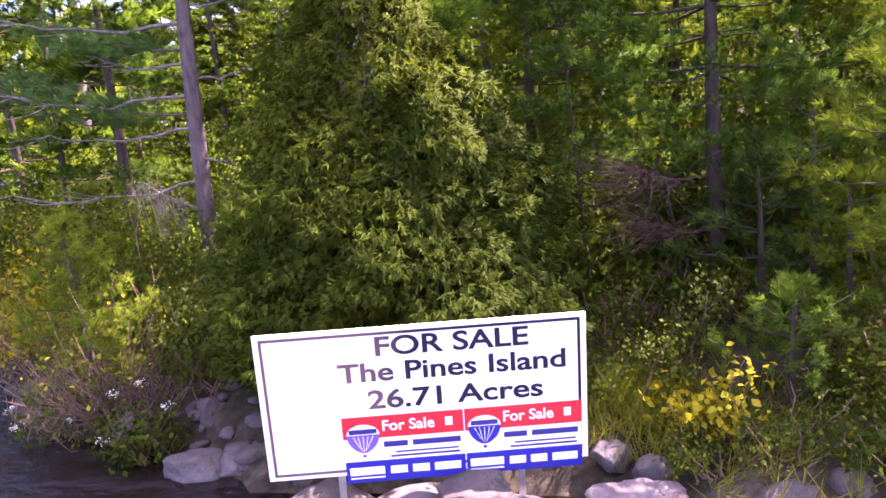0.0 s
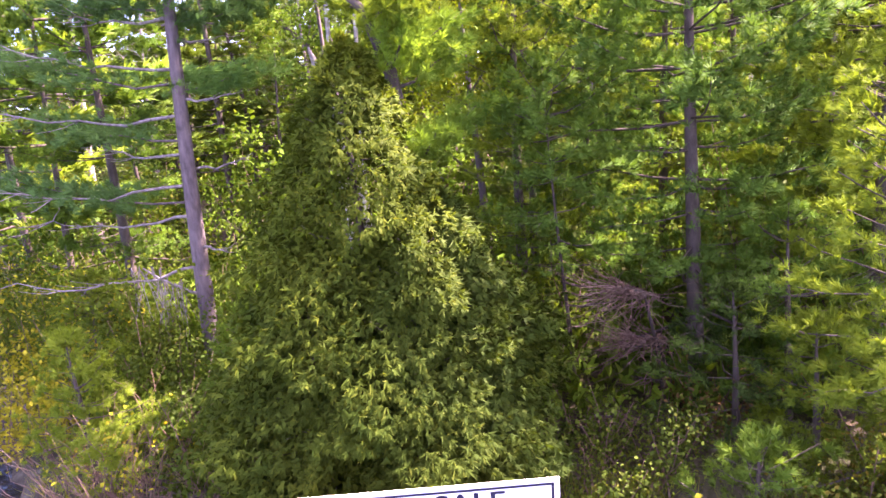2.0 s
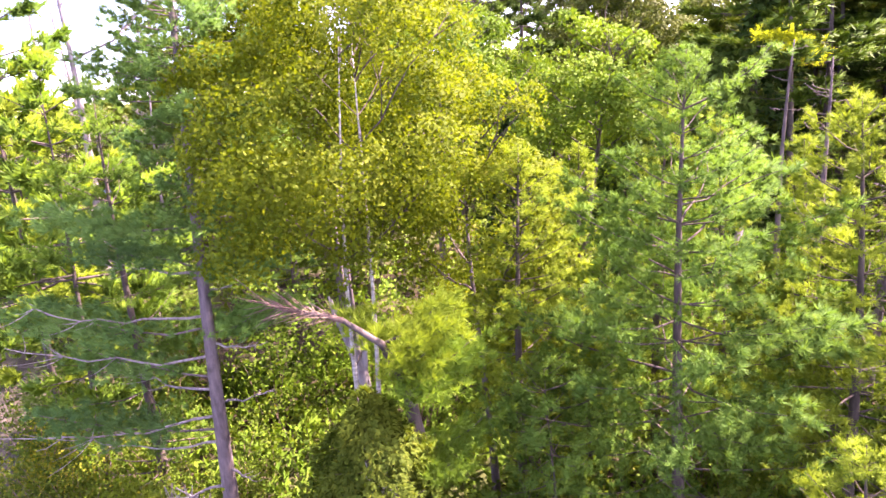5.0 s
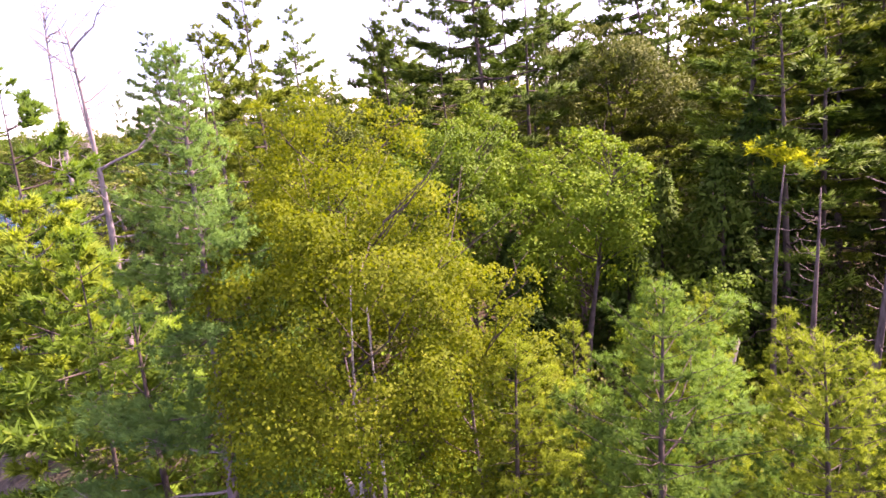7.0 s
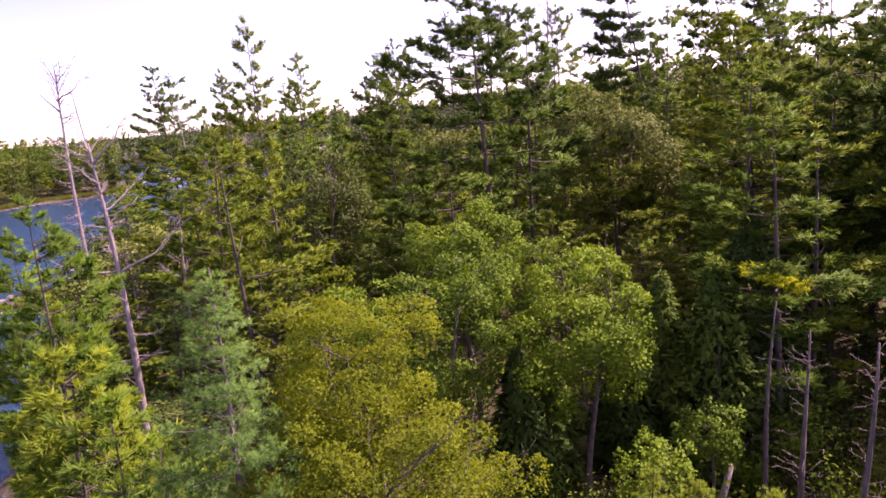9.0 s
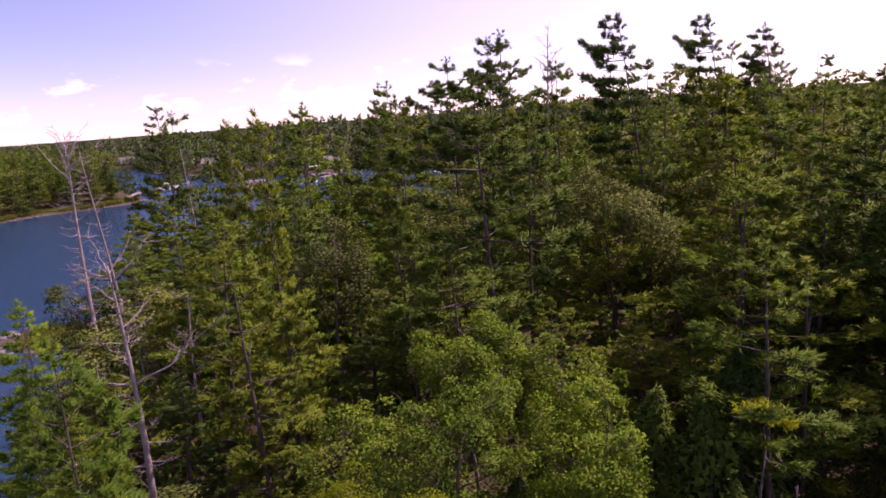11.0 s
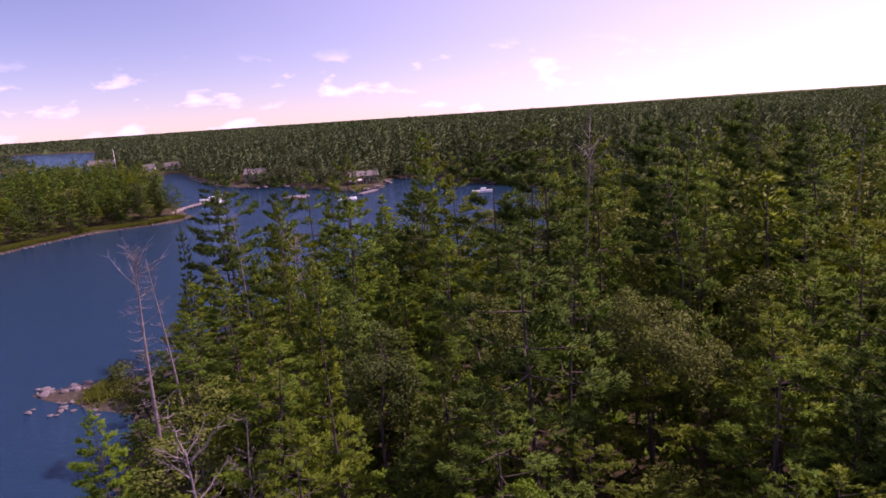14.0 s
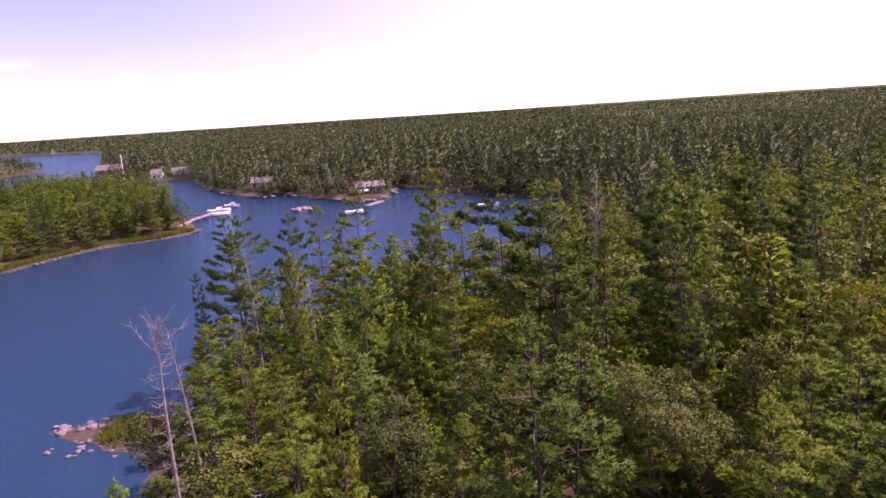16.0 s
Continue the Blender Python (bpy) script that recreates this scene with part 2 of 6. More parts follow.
def paint(name, colour, rough=0.5, vary=0.12, metal=0.0):
    m, t, p = mat(name, rough, metal, 0.4)
    n = noise_of(t, 7, 6, 0.7)
    dim = tuple(c * (1 - vary) for c in colour)
    t.links.new(ramp(t, n, ((0.35, dim), (0.65, colour))), p.inputs["Base Color"])
    bump(t, p, noise_of(t, 40, 3), 0.08, 0.004)
    return m


def faded(name, fresh, worn):
    """Sign ink that has bleached towards one end of the board."""
    m, t, p = mat(name, 0.55, 0, 0.3)
    co = t.nodes.new("ShaderNodeTexCoord")
    sp = t.nodes.new("ShaderNodeSeparateXYZ")
    t.links.new(co.outputs["Object"], sp.inputs[0])
    wob = add(t, "MapRange")
    wob.inputs[1].default_value, wob.inputs[2].default_value = -0.55, 0.12
    t.links.new(sp.outputs[0], wob.inputs[0])
    sc = mixed(t, 0.3, wob.outputs[0], noise_of(t, 5, 5, 0.7))
    t.links.new(ramp(t, sc, ((0.32, worn), (0.62, fresh))), p.inputs["Base Color"])
    return m


WHITE = paint("white_sign_paint", (0.82, 0.82, 0.84), 0.4, 0.04)
INK = faded("navy_lettering", (0.008, 0.008, 0.03), (0.13, 0.075, 0.09))
RED = paint("red_placard", (0.62, 0.03, 0.04), 0.35, 0.08)
BLUE = paint("blue_placard", (0.02, 0.025, 0.3), 0.35, 0.08)
PURPLE = paint("faded_purple", (0.17, 0.1, 0.5), 0.35, 0.1)
PRINT = paint("dark_blue_print", (0.03, 0.03, 0.2), 0.4)
STEEL = paint("galvanised_steel", (0.5, 0.5, 0.52), 0.4, 0.15, 0.8)
WALL_WHITE = paint("white_siding", (0.78, 0.77, 0.74), 0.6)
WALL_BROWN = paint("brown_cladding", (0.16, 0.11, 0.08), 0.8, 0.3)
ROOF = paint("grey_shingles", (0.14, 0.13, 0.13), 0.9, 0.4)
GLASS = mat("window_glass", 0.05)[0]
GLASS.node_tree.nodes["Principled BSDF"].inputs["Base Color"].default_value = (0.03, 0.04, 0.05, 1)
DECK = paint("weathered_decking", (0.26, 0.22, 0.2), 0.85, 0.3)
HULL = paint("white_gelcoat", (0.8, 0.8, 0.8), 0.25, 0.04)


# ---- mesh helpers ----
def mesh_of(name, parts, material, smooth=False):
    """One mesh from (vertices, triangles) pairs, or (vertices, triangles, normals)."""
    vs, fs, ns, base = [], [], [], 0
    for v, f, *n in parts:
        if len(v):
            vs.append(np.asarray(v, float))
            fs.append(np.asarray(f, int) + base)
            ns += n
            base += len(v)
    v, f = np.concatenate(vs), np.concatenate(fs)
    me = bpy.data.meshes.new(name)
    me.vertices.add(len(v))
    me.vertices.foreach_set("co", v.astype(np.float32).ravel())
    me.loops.add(f.size)
    me.loops.foreach_set("vertex_index", f.astype(np.int32).ravel())
    me.polygons.add(len(f))
    me.polygons.foreach_set("loop_start", np.arange(0, f.size, 3, dtype=np.int32))
    if smooth:
        me.polygons.foreach_set("use_smooth", np.ones(len(f), bool))
    me.materials.append(material)
    me.update(calc_edges=True)
    if ns:
        me.attributes.new("custom_normal", "FLOAT_VECTOR", "POINT").data.foreach_set("vector", np.concatenate(ns).astype(np.float32).ravel())
    return me


def part(name, me, parent, label="", at=None):
    ob = new(name, me)
    ob.parent = parent
    if at is not None:
        ob.matrix_basis = at
    return tagged(ob, label) if label else ob


def solid(name, bm, material, smooth=False):
    me = bpy.data.meshes.new(name)
    if smooth:
        for f in bm.faces:
            f.smooth = True
    bm.to_mesh(me)
    bm.free()
    me.materials.append(material)
    return me


def block(w, d, h, centre=(0, 0, 0), bevel=0.0):
    bm = bmesh.new()
    bmesh.ops.create_cube(bm, size=1, matrix=Matrix.Translation(centre) @ Matrix.Diagonal((w, d, h, 1)))
    if bevel:
        bmesh.ops.bevel(bm, geom=bm.edges[:], offset=bevel, segments=2, affect="EDGES")
    return bm


def unit(v):
    return v / np.maximum(np.linalg.norm(v, axis=-1, keepdims=True), 1e-9)


def tube(pts, radii, sides=6):
    """A tapered tube through points, as (vertices, triangles)."""
    pts, radii = np.asarray(pts, float), np.asarray(radii, float)
    n = len(pts)
    ahead = unit(np.gradient(pts, axis=0))
    side = np.cross(ahead, (0.31, 0.86, 0.2))
    side = unit(side)
    over = np.cross(ahead, side)
    a = np.linspace(0, 2 * np.pi, sides, endpoint=False)
    v = (pts[:, None] + radii[:, None, None] * (np.cos(a)[None, :, None] * side[:, None] + np.sin(a)[None, :, None] * over[:, None])).reshape(-1, 3)
    i = np.arange(n - 1)[:, None] * sides + np.arange(sides)[None]
    j = np.arange(n - 1)[:, None] * sides + (np.arange(sides)[None] + 1) % sides
    f = np.concatenate([np.stack([i, j, j + sides], -1).reshape(-1, 3), np.stack([i, j + sides, i + sides], -1).reshape(-1, 3)])
    v = np.concatenate([v, pts[-1:] + ahead[-1:] * radii[-1]])
    last, top = (n - 1) * sides, n * sides
    f = np.concatenate([f, [[last + k, last + (k + 1) % sides, top] for k in range(sides)]])
    return v, f


def blades(rng, at, ahead, count, length, width, spread, base=0.15, blunt=False):
    """Bunches of thin pointed blades: count at each place, fanning out round a direction."""
    n = len(at)
    if n == 0:
        return np.zeros((0, 3)), np.zeros((0, 3), int)
    d = unit(np.repeat(ahead, count, 0) + spread * rng.normal(size=(n * count, 3)))
    side = unit(np.cross(d, rng.normal(size=d.shape)))
    ln = np.repeat(np.broadcast_to(length, n), count)[:, None] * rng.uniform(0.7, 1.15, (n * count, 1))
    root = np.repeat(at, count, 0) + d * ln * base * rng.uniform(-1, 1, (n * count, 1))
    w = np.repeat(np.broadcast_to(width, n), count)[:, None] * 0.5
    tip = root + d * ln
    v = np.stack([root, tip - side * w, tip + side * w] if blunt else [root - side * w, root + side * w, tip], 1).reshape(-1, 3)
    return v, np.arange(3 * n * count).reshape(-1, 3)


def softened(v, f, soft, own=0.45):
    """Turns every small face towards a soft direction and rounds its shading, so that foliage shades as a mass."""
    fn = unit(np.cross(v[f[:, 1]] - v[f[:, 0]], v[f[:, 2]] - v[f[:, 0]]))
    back = (fn * soft[f[:, 0]]).sum(1) < 0
    f = np.where(back[:, None], f[:, [0, 2, 1]], f)
    fn[back] *= -1
    n = soft.copy()
    for k in range(3):
        n[f[:, k]] = soft[f[:, k]] + own * fn
    return v, f, unit(n)


def round_crown(v, f, x=0.0, y=0.0, up=0.75, ball=False):
    """Soft shading for a crown that stands round an upright axis."""
    if len(v) == 0:
        return v, f, v
    out = v - (x, y, 0)
    if ball:
        lo, hi = v.min(0), v.max(0)
        soft = unit((v - (lo + hi) / 2) / (hi - lo)) + (0, 0, 0.25)
    else:
        out[:, 2] = 0
        soft = unit(out) * np.minimum(1, np.linalg.norm(out, axis=1) / 0.5)[:, None] + (0, 0, up)
    return softened(v, f, unit(soft))


def leaves(rng, at, size, droop=0.3):
    """Small folded leaves, two triangles each."""
    n = len(at)
    if n == 0:
        return np.zeros((0, 3)), np.zeros((0, 3), int)
    d = rng.normal(size=(n, 3))
    d[:, 2] -= droop
    d = unit(d)
    up = rng.normal(size=(n, 3)) * 0.7 + (0, 0, 1)
    side = unit(np.cross(d, up))
    s = size * rng.uniform(0.6, 1.25, (n, 1))
    lift = np.cross(side, d) * s * 0.14
    v = np.stack([at, at + d * s * 0.5 + side * s * 0.34 + lift, at + d * s, at + d * s * 0.5 - side * s * 0.34 + lift], 1).reshape(-1, 3)
    k = np.arange(n)[:, None] * 4
    return v, np.concatenate([k + [0, 1, 2], k + [0, 2, 3]])


def joined(parts):
    vs, fs, base = [], [], 0
    for v, f in parts:
        vs.append(v)
        fs.append(np.asarray(f) + base)
        base += len(v)
    return np.concatenate(vs), np.concatenate(fs)


# ---- land ----
ISLAND = np.array([(90, -14), (30, -3), (12, 1.2), (3.4, 3.3), (1.6, 3.9), (0.8, 4.7), (-1.4, 5.2), (-2.3, 5.3), (-2.6, 5.6), (-3.6, 6.0), (-5.6, 6.9), (-8, 9.3),
                   (-14.5, 16), (-22.5, 25), (-28.5, 36), (-33.5, 47), (-37, 54), (-44, 55.6), (-53, 59), (-50, 61.5), (-44, 62.6), (-38, 61), (-38, 66),
                   (-41, 73), (-37, 84), (-33, 96), (-24, 104), (-8, 110), (10, 128), (34, 150), (80, 172), (300, 200), (300, -40)], float)
MAINLAND = np.array([(-288, 411), (-233, 381), (-218, 388), (-163, 314), (-126, 273), (-113, 268), (-108, 274), (-75, 247), (-64, 237), (-55, 245),
                     (-58, 278), (-42, 270), (-17, 240), (8, 224), (14, 162), (60, 150), (4900, 150), (4900, 4900), (-4900, 4900), (-4900, 1700),
                     (-1001, 1146), (-869, 1099), (-700, 1010), (-640, 925), (-310, 440)], float)
LEFT_ISLE = np.array([(-127, 137), (-124.5, 153), (-119, 169), (-107, 178), (-102, 187), (-106, 196), (-117, 209), (-135, 232), (-190, 268), (-330, 240),
                      (-330, 80), (-210, 70), (-150, 105)], float)
FAR_LEFT = np.array([(-900, 420), (-425, 478), (-440, 520), (-450, 562), (-475, 592), (-900, 720)], float)
REEF = np.array([(-87, 224), (-82, 220), (-77, 222), (-79, 228), (-85, 229)], float)


def inland(poly, x, y):
    """Distance to the shore of a polygon, positive on land."""
    best = np.full(x.shape, 1e9)
    inside = np.zeros(x.shape, bool)
    for (ax, ay), (bx, by) in zip(poly, np.roll(poly, -1, 0)):
        dx, dy = bx - ax, by - ay
        k = np.clip(((x - ax) * dx + (y - ay) * dy) / (dx * dx + dy * dy), 0, 1)
        best = np.minimum(best, np.hypot(x - ax - k * dx, y - ay - k * dy))
        inside ^= ((ay > y) != (by > y)) & (x < dx * (y - ay) / (dy if abs(dy) > 1e-9 else 1e-9) + ax)
    return np.where(inside, best, -best)


def rough(x, y, scale):
    """Gentle bumps from crossing waves, about -1 to 1."""
    out = 0
    for k, (a, b, c) in enumerate(((0.7, 0.5, 0.1), (-0.9, 0.8, 1.7), (1.6, -1.3, 3.1), (2.3, 2.1, 0.6), (-3.7, 2.9, 2.2), (4.1, 4.9, 5.0))):
        out = out + np.sin((a * x + b * y) / scale + c) / (1.4 ** k)
    return out / 2.6


def height(x, y):
    x, y = np.asarray(x, float), np.asarray(y, float)
    wob = 0.25 * rough(x, y, 1.3)
    di = inland(ISLAND, x, y) + wob
    rise = np.where(di > 0, 0.42 * (1 - np.exp(-np.maximum(di, 0) / 0.35)) + 0.115 * np.minimum(di, 26) + 0.3 * np.clip(di - 26, 0, 40) / 10, np.maximum(np.where(x < -30, 0.1, 0.45) * di, -3.5))
    low = (x < -36) & (y > 50) & (y < 66)
    rise = np.where(low & (rise > 0), np.minimum(rise, 0.16), rise)
    z = rise + 0.1 * rough(x, y, 0.9) * (di > 0.4) + 0.3 * rough(x, y, 4.0) * (di > 5)
    for poly, slope, top in ((MAINLAND, 0.09, 3.6), (LEFT_ISLE, 0.12, 3.0), (FAR_LEFT, 0.09, 4.0), (REEF, 0.3, 0.8)):
        d = inland(poly, x, y) + 2 * rough(x, y, 9.0)
        z = np.maximum(z, np.where(d > 0, np.minimum(0.4 + slope * d, top + np.minimum(0.0005 * d, 0.8)), np.maximum(0.3 * d, -3.5)))
    far = np.hypot(x, y)
    ridge = np.clip((far - 1900) / 1900, 0, 1)
    return z + ridge ** 1.4 * (0.5 + 3 * rough(x, y, 420.0))


def ground_at(x, y):
    return float(height(np.array([x]), np.array([y]))[0])


def ground_sheet():
    u = np.linspace(-1, 1, 270)
    xs = 9.0 * np.sinh(u * 7.0)
    ys = 9.0 * np.sinh(u * 7.0) + 6
    x, y = np.meshgrid(xs, ys)
    v = np.stack([x, y, height(x, y)], -1).reshape(-1, 3)
    n = len(xs)
    i = (np.arange(n - 1)[:, None] * n + np.arange(n - 1)[None]).ravel()
    f = np.concatenate([np.stack([i, i + 1, i + n + 1], -1), np.stack([i, i + n + 1, i + n], -1)])
    return mesh_of("ground", [(v, f)], FLOOR, True)


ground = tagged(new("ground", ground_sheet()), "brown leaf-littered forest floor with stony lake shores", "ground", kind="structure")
bm = bmesh.new()
bmesh.ops.create_grid(bm, x_segments=8, y_segments=8, size=4950)
water = tagged(new("water", solid("water", bm, WATER)), "rippled dark blue lake water, brown near the bank", "water", kind="structure")


# ---- trees ----
# detail: 0 close to the eye, 1 the middle of the island, 2 far across the water
# tufts for each metre of bough, blades in a tuft, blade length, blade width, how widely the blades fan out
TUFT = ((34.0, 32, 0.14, 0.0125, 0.6), (25.0, 11, 0.3, 0.06, 0.5), (4.2, 6, 0.6, 0.2, 0.6))


def limb(rng, start, az, length, rise, droop=0.0, n=6, wander=0.06):
    s = np.linspace(0, 1, n)[:, None]
    out = np.array([math.cos(az), math.sin(az), 0])
    side = np.array([-out[1], out[0], 0])
    p = np.array(start) + out * s * length + np.array([0, 0, 1]) * (rise * s + (0.25 * s ** 2 - droop * s) * 1.0) * length
    p += side * length * wander * np.sin(s * rng.uniform(2, 5) + rng.uniform(0, 6)) * s
    p[1:] += rng.normal(size=(n - 1, 3)) * length * wander * 0.25
    return p


def trunk_line(rng, h, lean=(0.0, 0.0), n=12, bend=0.015):
    s = np.linspace(0, 1, n)
    ph = rng.uniform(0, 6, 4)
    x = lean[0] * s ** 1.2 + h * bend * (np.sin(s * 3.1 + ph[0]) - math.sin(ph[0])) * s
    y = lean[1] * s ** 1.2 + h * bend * (np.sin(s * 2.7 + ph[1]) - math.sin(ph[1])) * s
    return np.stack([x, y, s * h], -1)


def on_line(line, z):
    return np.array([np.interp(z, line[:, 2], line[:, 0]), np.interp(z, line[:, 2], line[:, 1]), z])


def spray(rng, p, az, length, dense, twigs, low=0.3):
    """Places, directions and shading directions of the needle tufts on the side twigs of one bough, a flat plume."""
    out = np.array([math.cos(az), math.sin(az), 0.0])
    side = np.array([-out[1], out[0], 0.0])
    n = int(dense * length * (0.6 + 0.3 * length)) + 3
    base = (np.arange(twigs) + rng.uniform(0.1, 0.9, twigs)) / twigs
    sign, reach = rng.choice((-1.0, 1.0), twigs), rng.uniform(0.6, 1.15, twigs)
    pick = rng.integers(0, twigs, n)
    s = low + (1 - low) * base[pick] ** 0.8
    u = rng.uniform(0.1, 1.0, n)
    ln = (0.5 * length * (1.12 - s) + 0.1) * reach[pick] * u
    mid = np.stack([np.interp(s, np.linspace(0, 1, len(p)), p[:, c]) for c in range(3)], -1)
    at = mid + side * (sign[pick] * 0.78 * ln)[:, None] + out * (0.62 * ln)[:, None] + rng.normal(size=(n, 3)) * (0.03 + 0.018 * length)
    at[:, 2] += 0.16 * ln * u + 0.04 * length * np.sin(base[pick] * 40)
    way = unit(out * 0.6 + side * (sign[pick] * 0.5)[:, None] + np.array([0, 0, 0.42]))
    soft = unit(unit((at - mid) * (0.5, 0.5, 1.4)) * 0.4 + out * 0.42 + np.array([0, 0, 0.85]))
    return at, way, soft, rng.uniform(0.7, 1.15, n) * min(1.0, 0.6 + 0.25 * length)


def pine_shape(seed, h, radius, clear=0.25, detail=1, lean=(0.0, 0.0), wind=0.0, wind_az=2.6, gap=0.55, dead=4, full=1.0, peak=0.8, r0=None, top_droop=0.0):
    """Trunk with whorls of limbs, and needles in flat plumes along the limbs; a high peak gives a cone, a low one a rounded top."""
    rng = np.random.default_rng(seed)
    line = trunk_line(rng, h, lean)
    r0 = r0 or (0.009 * h + 0.035 if detail == 0 else 0.0065 * h + 0.02)
    wood = [tube(line, r0 * (1 - np.linspace(0, 1, len(line)) ** 1.1 * 0.93), (9, 7, 5)[detail])]
    dense, count, ln, wd, spread = TUFT[detail]
    got = []
    power = 1.15 + 1.7 * max(0.0, 1.15 - peak)
    z, turn, lobe = h * clear, rng.uniform(0, 6.28), rng.uniform(0, 6.28)
    while z < h * 0.975:
        k = (z - h * clear) / (h * (1 - clear))
        shape = max(0.13, (1 - k ** power) ** 0.78) * (0.62 + 0.38 * min(1, k * 3.5)) * rng.uniform(0.72, 1.12)
        arms = int(rng.integers(3, 6)) + (1 if detail == 0 else 0)
        turn += rng.uniform(0.5, 1.4)
        for b in range(arms):
            az = turn + 6.283 * b / arms + rng.normal() * 0.28
            length = radius * shape * rng.uniform(0.6, 1.1) * (1 + 0.22 * math.sin(az + lobe + 2.2 * k)) * (1 + wind * math.cos(az - wind_az))
            if length < 0.14 or rng.random() > full:
                continue
            rise = (-0.14 + 0.62 * k ** 1.6) + rng.normal() * 0.07 - top_droop * k
            p = limb(rng, on_line(line, z + rng.uniform(-0.12, 0.12) * gap), az, length, rise, 0.1 * (1 - k), 5 if detail < 2 else 3)
            if detail < 2 or (length > 1.6 and dead):
                wood.append(tube(p, np.linspace((0.007 if detail == 0 else 0.013) * length + 0.005, 0.004, len(p)), 4 if detail < 2 else 3))
            got.append(spray(rng, p, az, length, dense, max(4, int(length * (7 if detail == 0 else 5))), 0.15 if detail == 0 else 0.3))
        z += gap * rng.uniform(0.75, 1.3) * (1.15 - 0.5 * k)
    n = (26, 16, 8)[detail]
    tip = np.stack([on_line(line, h * q) for q in rng.uniform(0.93, 0.998, n)]) + rng.normal(size=(n, 3)) * (0.09, 0.09, 0.04)
    got.append((tip, unit(rng.normal(size=(n, 3)) * 0.5 + (0, 0, 1.0)), np.tile((0, 0, 1.0), (n, 1)), np.full(n, 0.85)))
    at, way, soft, sizes = (np.concatenate(q) for q in zip(*got))
    for _ in range(dead):
        zz = h * rng.uniform(0.1, max(0.14, clear))
        p = limb(rng, on_line(line, zz), rng.uniform(0, 6.28), radius * rng.uniform(0.3, 0.8), rng.uniform(-0.3, 0.15), 0.1)
        wood.append(tube(p, np.linspace(0.012 * radius + 0.004, 0.003, len(p)), 4))
    v, f = blades(rng, at, way, count, ln * sizes, wd * sizes, spread)
    return joined(wood), softened(v, f, np.repeat(soft, 3 * count, 0), 0.75)


def cloud_points(rng, centres, radii, n, middle):
    """Points near the skins of many clumps, with the direction in which each clump's skin faces."""
    pick = rng.choice(len(centres), n, p=radii ** 2 / (radii ** 2).sum())
    d = unit(rng.normal(size=(n, 3)) + unit(centres[pick] - middle) * 0.5 + (0, 0, 0.45))
    r = radii[pick][:, None] * (0.45 + 0.6 * rng.random((n, 1)) ** 0.6)
    return centres[pick] + d * r * (1, 1, 0.75), unit(d * 0.8 + unit(centres[pick] - middle) * 0.35 + (0, 0, 0.3))


def broadleaf_shape(seed, h, crown_r, crown_low, n_leaves, size, lean=(0.0, 0.0), stems=1, clumps=34, crook=0.03, r0=None, sides=7, flat=1.0):
    rng = np.random.default_rng(seed)
    wood, boughs, tips = [], [], []
    mid = (h + crown_low) / 2
    half = (h - crown_low) / 2
    for s in range(stems):
        ln = (lean[0] + (rng.normal() * 0.5 if stems > 1 else 0), lean[1] + (rng.normal() * 0.5 if stems > 1 else 0))
        line = trunk_line(rng, h * 0.86, ln, 11, crook)
        r = (r0 or 0.011 * h + 0.03) / stems ** 0.5
        wood.append(tube(line, r * (1 - np.linspace(0, 1, 11) * 0.9), sides))
        for _ in range(9 // stems + 4):
            zz = rng.uniform(crown_low * 0.75, h * 0.85)
            az = rng.uniform(0, 6.28)
            reach = crown_r * rng.uniform(0.5, 1.0) * math.sqrt(max(0.12, 1 - ((zz - mid) / (half + 0.6)) ** 2))
            p = limb(rng, on_line(line, zz), az, reach, rng.uniform(0.35, 0.9), 0, 6, 0.12)
            over = np.sqrt((((p - (lean[0], lean[1], mid)) / (crown_r * 0.95, crown_r * 0.95, half * 0.95 + 0.1)) ** 2).sum(1)).max()
            if over > 1:
                p = p[0] + (p - p[0]) * max(0.25, 1.25 - 0.5 * over)
            boughs.append(tube(p, np.linspace(r * 0.26, 0.006, 6), 5 if sides > 4 else 3))
            for _ in range(3 if sides > 4 else 1):
                q = limb(rng, p[rng.integers(2, 6)], az + rng.normal() * 0.9, reach * 0.45, rng.uniform(0.2, 1.0), 0, 4, 0.15)
                boughs.append(tube(q, np.linspace(r * 0.1 + 0.004, 0.003, 4), 4))
                tips.append(q[-1])
    d = unit(rng.normal(size=(clumps, 3)))
    c = np.array([lean[0], lean[1], mid]) + d * np.array([crown_r, crown_r, half]) * (rng.uniform(0.45, 0.9, (clumps, 1)))
    c = np.concatenate([c, np.array(tips)])
    keep = ((c - (lean[0], lean[1], mid)) / (crown_r * 1.02, crown_r * 1.02, half * 1.02))
    c = c[(keep ** 2).sum(1) < 1.05]
    rad = crown_r * rng.uniform(0.16, 0.36, len(c)) * flat
    pts, faces = cloud_points(rng, c, rad, n_leaves, np.array([lean[0], lean[1], mid]))
    v, f = leaves(rng, pts, size)
    return joined(wood), softened(v, f, np.repeat(faces, 4, 0), 1.0), joined(boughs)


